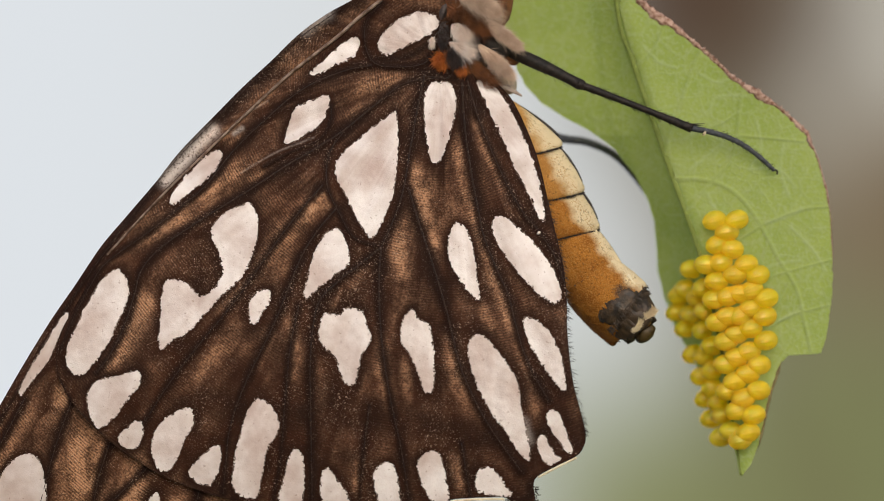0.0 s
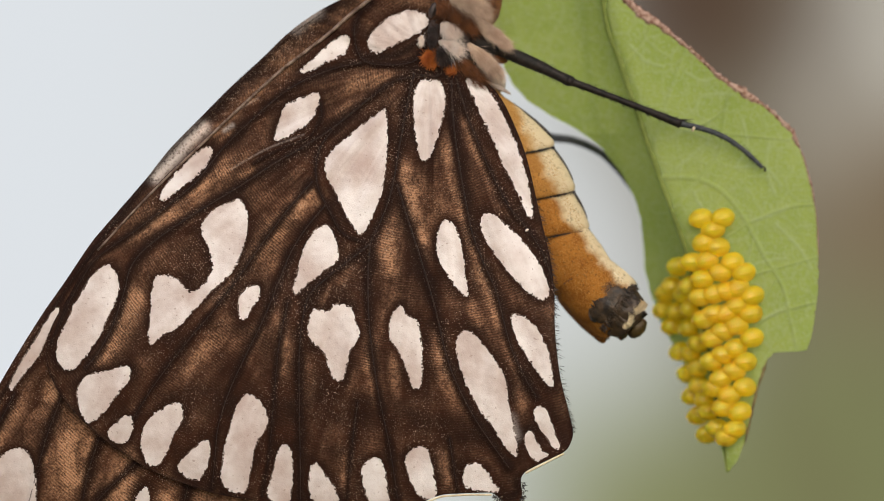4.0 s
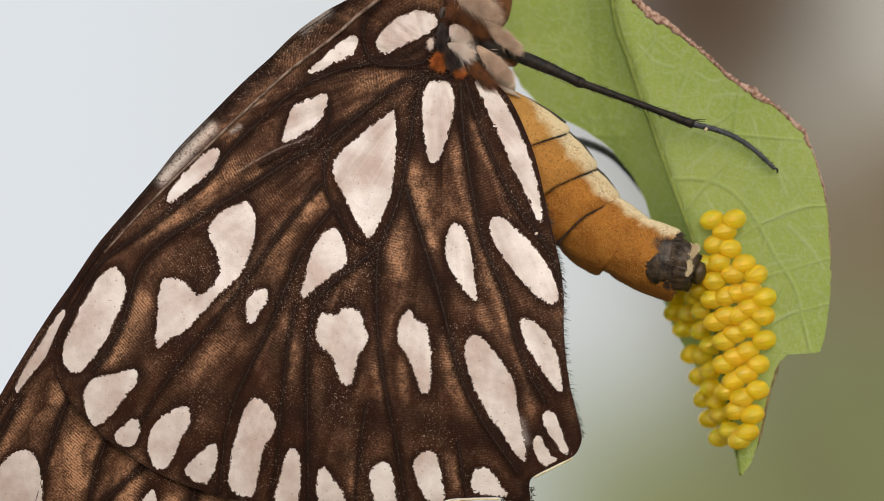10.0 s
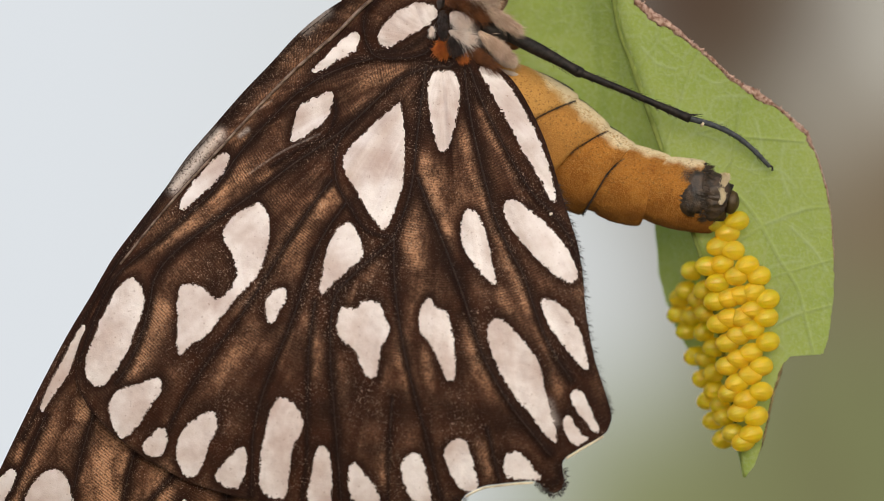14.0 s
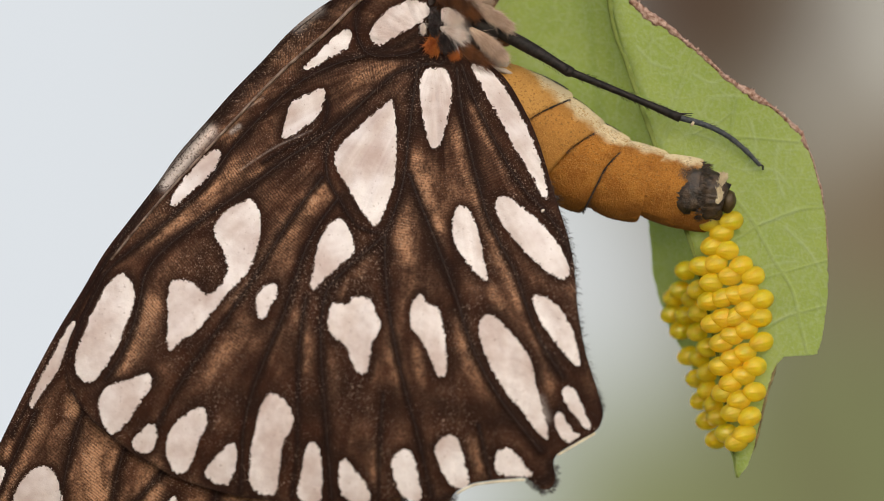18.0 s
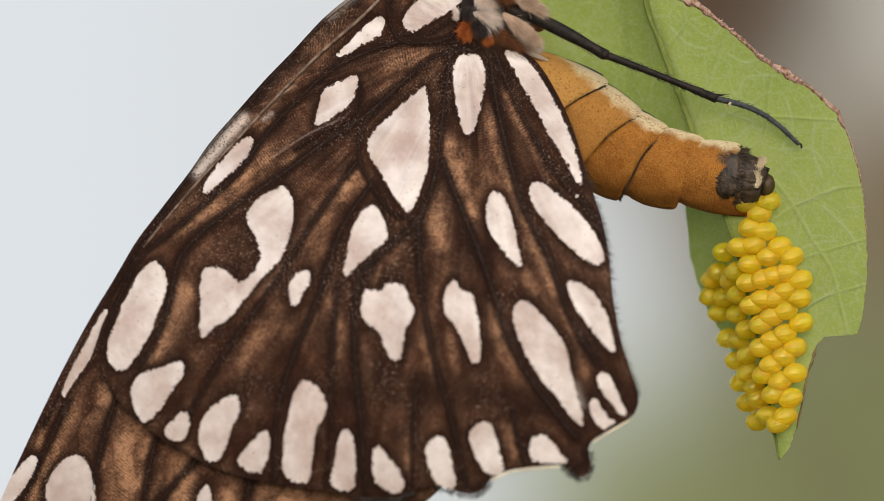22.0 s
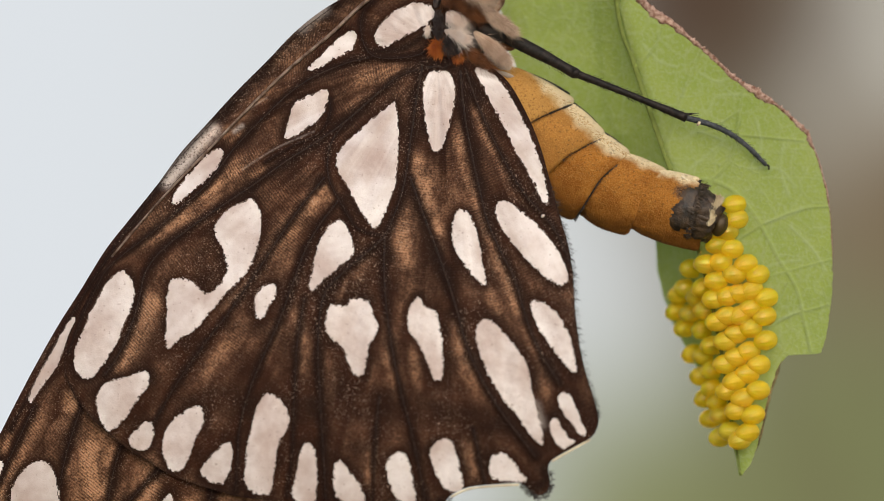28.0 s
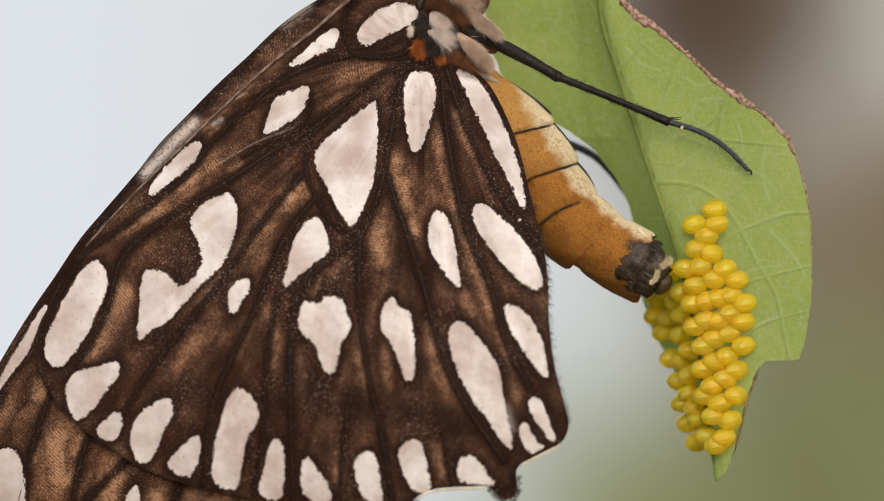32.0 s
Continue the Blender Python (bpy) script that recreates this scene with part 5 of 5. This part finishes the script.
# ---- movement ----
BODY_ROWS = [
    (0, stance(-0.052, -0.143, 8.013, 3.52)),
    (0.5, stance(-0.075, -0.148, 7.987, 3.50)),
    (1, stance(-0.064, -0.130, 7.979, 3.44)),
    (1.5, stance(-0.051, -0.123, 7.946, 3.56)),
    (2, stance(-0.030, -0.117, 8.074, 3.75)),
    (2.5, stance(-0.015, -0.089, 7.956, 3.44)),
    (3, stance(-0.082, -0.109, 7.969, 3.50)),
    (3.5, stance(-0.003, -0.080, 8.018, 3.63)),
    (5.5, stance(0.049, 0.033, 8.079, 3.85)),
    (6, stance(0.066, 0.060, 7.965, 3.57)),
    (6.5, stance(0.022, 0.014, 8.005, 3.61)),
    (7, stance(0.083, 0.045, 8.026, 3.70)),
    (7.5, stance(0.041, 0.033, 7.987, 3.52)),
    (8, stance(0.094, 0.051, 8.010, 3.64)),
    (8.5, stance(0.100, 0.048, 8.021, 3.62)),
    (9, stance(0.109, 0.066, 7.997, 3.64)),
    (9.5, stance(0.102, 0.070, 8.030, 3.89)),
    (10, stance(0.067, 0.058, 8.020, 4.13)),
    (10.5, stance(0.071, 0.098, 8.048, 3.87)),
    (11, stance(-0.001, 0.081, 8.108, 3.58)),
    (11.5, stance(0.053, 0.162, 8.200, 3.30)),
    (12, stance(-0.032, 0.118, 8.180, 2.77)),
    (12.5, stance(0.012, 0.172, 8.464, 2.15)),
    (13, stance(0.043, 0.138, 8.396, 1.28)),
    (13.5, stance(0.054, 0.157, 8.538, 0.91)),
    (14, stance(0.105, 0.160, 8.687, 0.41)),
    (14.5, stance(0.095, 0.187, 8.616, 0.42)),
    (16.5, stance(-0.145, 0.074, 8.682, 0.61)),
    (17, stance(-0.159, 0.097, 8.651, 0.36)),
    (17.5, stance(-0.168, 0.132, 8.672, 0.31)),
    (18, stance(-0.046, 0.222, 8.769, 0.36)),
    (18.5, stance(-0.048, 0.281, 8.733, 0.49)),
    (19, stance(-0.090, 0.274, 8.715, 0.58)),
    (19.5, stance(-0.059, 0.350, 8.776, 0.83)),
    (20, stance(-0.047, 0.394, 8.747, 1.00)),
    (20.5, stance(-0.081, 0.416, 8.747, 1.14)),
    (21, stance(-0.092, 0.397, 8.726, 1.08)),
    (21.5, stance(-0.046, 0.425, 8.758, 1.17)),
    (22, stance(-0.045, 0.433, 8.755, 1.27)),
    (22.5, stance(-0.060, 0.385, 8.655, 1.39)),
    (23, stance(-0.089, 0.378, 8.734, 1.68)),
    (23.5, stance(-0.116, 0.346, 8.706, 1.65)),
    (24, stance(-0.155, 0.336, 8.720, 1.85)),
    (24.5, stance(-0.197, 0.312, 8.662, 1.99)),
    (25, stance(-0.204, 0.311, 8.743, 2.42)),
    (25.5, stance(-0.252, 0.281, 8.666, 2.33)),
    (27.5, stance(-0.172, 0.006, 8.591, 1.18)),
    (28, stance(-0.180, 0.007, 8.480, 1.20)),
    (28.5, stance(-0.226, -0.027, 8.464, 1.16)),
    (29, stance(-0.198, -0.025, 8.454, 1.32)),
    (29.5, stance(-0.262, -0.053, 8.372, 1.38)),
    (30, stance(-0.285, -0.064, 8.439, 1.64)),
    (30.5, stance(-0.187, 0.010, 8.411, 1.70)),
    (31, stance(-0.206, 0.039, 8.455, 2.01)),
    (31.5, stance(-0.117, 0.099, 8.442, 2.10)),
    (32, stance(-0.163, 0.116, 8.460, 2.30)),
]
# the wings rock on the body: millimetres and degrees
WING_ROWS = [
    (0, rock(-0.070, 0.000, 2.61, 0.01, 1.03)),
    (0.5, rock(-0.077, 0.011, 2.79, -0.05, 1.06)),
    (1, rock(-0.063, 0.003, 2.39, -0.00, 0.82)),
    (1.5, rock(-0.072, 0.002, 2.21, -0.11, 0.56)),
    (2, rock(-0.058, -0.004, 2.23, 0.03, 1.32)),
    (2.5, rock(-0.061, 0.019, 2.94, -0.03, 0.44)),
    (3, rock(-0.064, 0.006, 2.29, -0.04, 1.28)),
    (3.5, rock(-0.062, -0.009, 2.14, -0.00, 0.87)),
    (5.5, rock(-0.069, 0.067, 3.15, 0.16, 1.74)),
    (6, rock(-0.068, 0.079, 3.43, 0.06, -0.10)),
    (6.5, rock(-0.083, 0.067, 3.48, 0.08, 1.15)),
    (7, rock(-0.059, 0.080, 3.45, 0.08, 0.56)),
    (7.5, rock(-0.064, 0.080, 3.61, 0.11, 0.58)),
    (8, rock(-0.070, 0.084, 3.90, 0.09, 1.01)),
    (8.5, rock(-0.067, 0.078, 3.71, 0.12, 1.24)),
    (9, rock(-0.071, 0.085, 3.96, 0.10, 0.93)),
    (9.5, rock(-0.073, 0.097, 4.46, 0.14, 1.22)),
    (10, rock(-0.075, 0.088, 4.57, 0.14, 1.75)),
    (10.5, rock(-0.058, 0.099, 4.60, 0.11, 0.70)),
    (11, rock(-0.072, 0.072, 3.32, 0.15, 1.51)),
    (11.5, rock(-0.057, 0.079, 2.95, 0.09, 0.18)),
    (12, rock(-0.066, 0.057, 2.31, 0.04, -0.00)),
    (12.5, rock(-0.052, 0.051, 1.76, 0.09, 0.67)),
    (13, rock(-0.072, 0.026, 1.04, -0.03, -0.06)),
    (13.5, rock(-0.054, 0.012, 0.48, 0.13, 0.87)),
    (14, rock(-0.066, -0.004, 0.19, 0.07, 0.62)),
    (14.5, rock(-0.045, 0.002, -0.16, -0.01, -0.41)),
    (16.5, rock(0.002, -0.026, -0.90, -0.02, 0.25)),
    (17, rock(0.010, -0.033, -1.19, -0.13, -0.41)),
    (17.5, rock(0.002, -0.049, -1.55, -0.13, 0.26)),
    (18, rock(-0.025, -0.049, -1.64, 0.00, 0.62)),
    (18.5, rock(-0.012, -0.083, -2.62, -0.17, -0.72)),
    (19, rock(0.000, 0.000, -0.00, 0.00, -0.00)),
    (19.5, rock(-0.006, -0.085, -2.56, -0.07, -0.18)),
    (20, rock(-0.002, -0.090, -2.80, -0.08, -0.48)),
    (20.5, rock(-0.011, -0.111, -3.18, -0.10, -0.49)),
    (21, rock(-0.002, -0.085, -2.66, -0.15, -1.00)),
    (21.5, rock(-0.013, -0.107, -3.15, -0.08, -0.04)),
    (22, rock(-0.017, -0.098, -2.95, -0.07, -0.27)),
    (22.5, rock(-0.007, -0.057, -1.85, -0.24, -1.69)),
    (23, rock(-0.011, -0.056, -2.01, -0.12, -0.28)),
    (23.5, rock(-0.009, -0.057, -2.07, -0.13, -0.90)),
    (24, rock(0.003, -0.075, -2.57, -0.13, -0.76)),
    (24.5, rock(0.010, -0.061, -2.25, -0.22, -1.22)),
    (25, rock(0.016, -0.081, -2.67, -0.24, -1.25)),
    (25.5, rock(0.021, -0.053, -2.21, -0.27, -1.72)),
    (27.5, rock(-0.010, -0.068, -0.91, -0.05, 0.21)),
    (28, rock(-0.013, -0.057, -0.98, -0.18, -0.91)),
    (28.5, rock(-0.014, -0.062, -0.83, -0.15, -0.30)),
    (29, rock(-0.014, -0.045, -0.70, -0.23, -0.99)),
    (29.5, rock(-0.010, -0.047, -0.54, -0.20, -0.47)),
    (30, rock(-0.024, -0.046, -0.08, -0.09, 0.72)),
    (30.5, rock(-0.024, -0.046, -0.80, -0.25, -0.62)),
    (31, rock(-0.025, -0.093, -1.86, -0.23, 0.09)),
    (31.5, rock(-0.016, -0.054, -1.37, -0.20, -0.56)),
    (32, rock(-0.025, -0.063, -1.38, -0.19, -0.18)),
]
BEND_TIMES = [0, 2, 3, 6, 7, 7.5, 8, 9, 10, 11, 11.5, 12, 12.5, 13, 14.5, 17, 19, 22, 23, 25, 28, 29, 30, 32]
BEND_1 = [56, 57, 58, 59, 60, 60, 52, 49, 51, 54, 59, 53, 53, 50, 49, 48, 47, 45, 41, 45, 48, 52, 56, 57]
BEND_2 = [57, 56, 57, 58, 57, 55, 49, 46, 46, 42, 47, 47, 46, 45, 41, 41, 39, 39, 32, 37, 43, 44, 48, 52]
BEND_3 = [55, 55, 56, 57, 54, 47, 44, 42, 41, 34, 33, 38, 32, 33, 29, 27, 25, 26, 23, 26, 30, 37, 41, 48]
BEND_4 = [50, 47, 49, 50, 46, 36, 35, 33, 31, 27, 19, 20, 17, 17, 15, 16, 14, 14, 16, 17, 20, 29, 33, 37]
BEND_5 = [38, 36, 37, 38, 33, 29, 20, 17, 17, 12, 12, 7, 4, 8, 8, 9, 11, 8, 14, 9, 13, 18, 23, 24]
BEND_6 = [39, 32, 33, 32, 27, 25, 15, 16, 11, -2, 4, 1, -1, 7, 9, 11, 11, 10, 12, 5, 19, 25, 30, 31]
# how far the back is rolled towards the viewer
BACK_ROLL = [17, 17, 17, 17, 16, 15, 13, 11, 8, 6, 4, 3, 2, 0, 0, 0, 0, 0, 1, 2, 4, 6, 9, 12]
BEND = [BEND_1, BEND_2, BEND_3, BEND_4, BEND_5, BEND_6]
ABDOMEN_X = [886, 889, 892, 897, 896, 894, 894, 894, 895, 894, 891, 891, 892, 896, 898, 902, 903, 905, 906, 907, 900, 905, 908, 906]
ABDOMEN_Y = [165, 169, 164, 161, 155, 151, 154, 154, 150, 141, 135, 131, 132, 134, 134, 138, 144, 148, 148, 150, 138, 133, 139, 143]
STEP_TIMES = [0, 1, 2, 3, 6, 7, 8, 9, 10, 11, 12, 13, 14, 17, 18, 19, 20, 21, 22, 23, 24, 25, 28, 29, 30, 31, 32]
FEMUR_TURN = [21.9, 22.0, 22.3, 21.3, 20.0, 20.6, 20.5, 20.1, 19.4, 20.5, 21.3, 25.7, 28.0, 28.8, 29.9, 28.8, 28.7, 28.2, 28.2, 27.4, 26.8, 26.7, 26.4, 25.9, 25.7, 25.6, 25.1]
TIBIA_TURN = [17.8, 17.5, 17.6, 17.6, 16.6, 16.6, 16.7, 16.8, 16.4, 17.4, 18.2, 20.7, 22.8, 22.0, 22.5, 22.0, 21.5, 21.5, 21.5, 21.0, 21.0, 20.2, 20.4, 20.3, 19.7, 19.3, 18.8]
TARSUS_TURN = [22.8, 22.8, 22.6, 23.1, 24.3, 24.5, 24.8, 24.7, 24.2, 25.0, 26.5, 28.4, 30.5, 29.9, 30.0, 29.4, 28.6, 28.6, 28.3, 28.0, 27.4, 26.6, 28.7, 28.6, 29.0, 27.6, 27.4]


def chain(t):
    """The abdomen's joints in the butterfly's space at a time, with each ring's turn."""
    turns = [float(np.interp(t, BEND_TIMES, b)) for b in BEND]
    f = 1 + RING_DEPTH * U / DIST
    base = [float(np.interp(t, BEND_TIMES, b)) for b in (ABDOMEN_X, ABDOMEN_Y)]
    at, out = Vector(own(*base, RING_DEPTH)), []
    # the rear rings bend towards the viewer, clear of the leaf
    for long, a, near in zip(RINGS, turns, (0, 0, 0.05, 0.10, 0.14, 0.14)):
        out.append((at.copy(), a))
        at = at + Vector((math.cos(radians(a)), -near, -math.sin(radians(a)))) * long * U * f
    return out, at


def body_at(t):
    """The butterfly's pose between its rows."""
    rows = BODY_ROWS
    for (t0, a), (t1, b) in zip(rows, rows[1:]):
        if t0 <= t <= t1:
            return a.lerp(b, (t - t0) / (t1 - t0))
    return rows[-1][1]


def turned(at, a, roll=0.0):
    return Matrix.Translation(at) @ Matrix.Rotation(radians(a), 4, "Y") @ Matrix.Rotation(radians(roll), 4, "X")


def motions():
    walk(BUTTERFLY, BODY_ROWS)
    walk(hindwing, WING_ROWS)
    walk(forewing, WING_ROWS)
    links = [chain(t)[0] for t in BEND_TIMES]
    for i, ob in enumerate(SEGMENTS):
        walk(ob, [(t, turned(*link[i], roll)) for t, link, roll in zip(BEND_TIMES, links, BACK_ROLL)])
    hip = Vector(own(912, 46, 8))
    legs = ([], [], [])
    for t, a, b, c in zip(STEP_TIMES, FEMUR_TURN, TIBIA_TURN, TARSUS_TURN):
        # the foot keeps its hold while the body sways to and fro
        at = hip - Vector((0, body_at(t).translation.y, 0))
        for rows, turn, long in zip(legs, (a, b, c), LEG_LENGTHS):
            rows.append((t, turned(at, turn)))
            at = at + Vector((math.cos(radians(turn)), 0, -math.sin(radians(turn)))) * long * 1.008 * U
    for ob, rows in zip((femur, tibia, tarsus), legs):
        walk(ob, rows)
    walk(far_leg, [(t, m.inverted()) for t, m in BODY_ROWS])
    # the last egg travels inside the abdomen's tip until it is laid
    rest = NEW_EGG.matrix_world.copy()
    rows = []
    for t in [0, 1, 2, 3] + [5.5 + 0.5 * k for k in range(35)] + [23, 23.5, 24, 24.5]:
        link, _ = chain(t)
        at, a = link[5]
        inner = at + Vector((math.cos(radians(a)), 0, -math.sin(radians(a)))) * -4 * U
        rows.append((t, Matrix.Translation(body_at(t) @ inner) @ rest.to_3x3().to_4x4()))
    walk(NEW_EGG, rows + [(26, rest), (32, rest)])


motions()
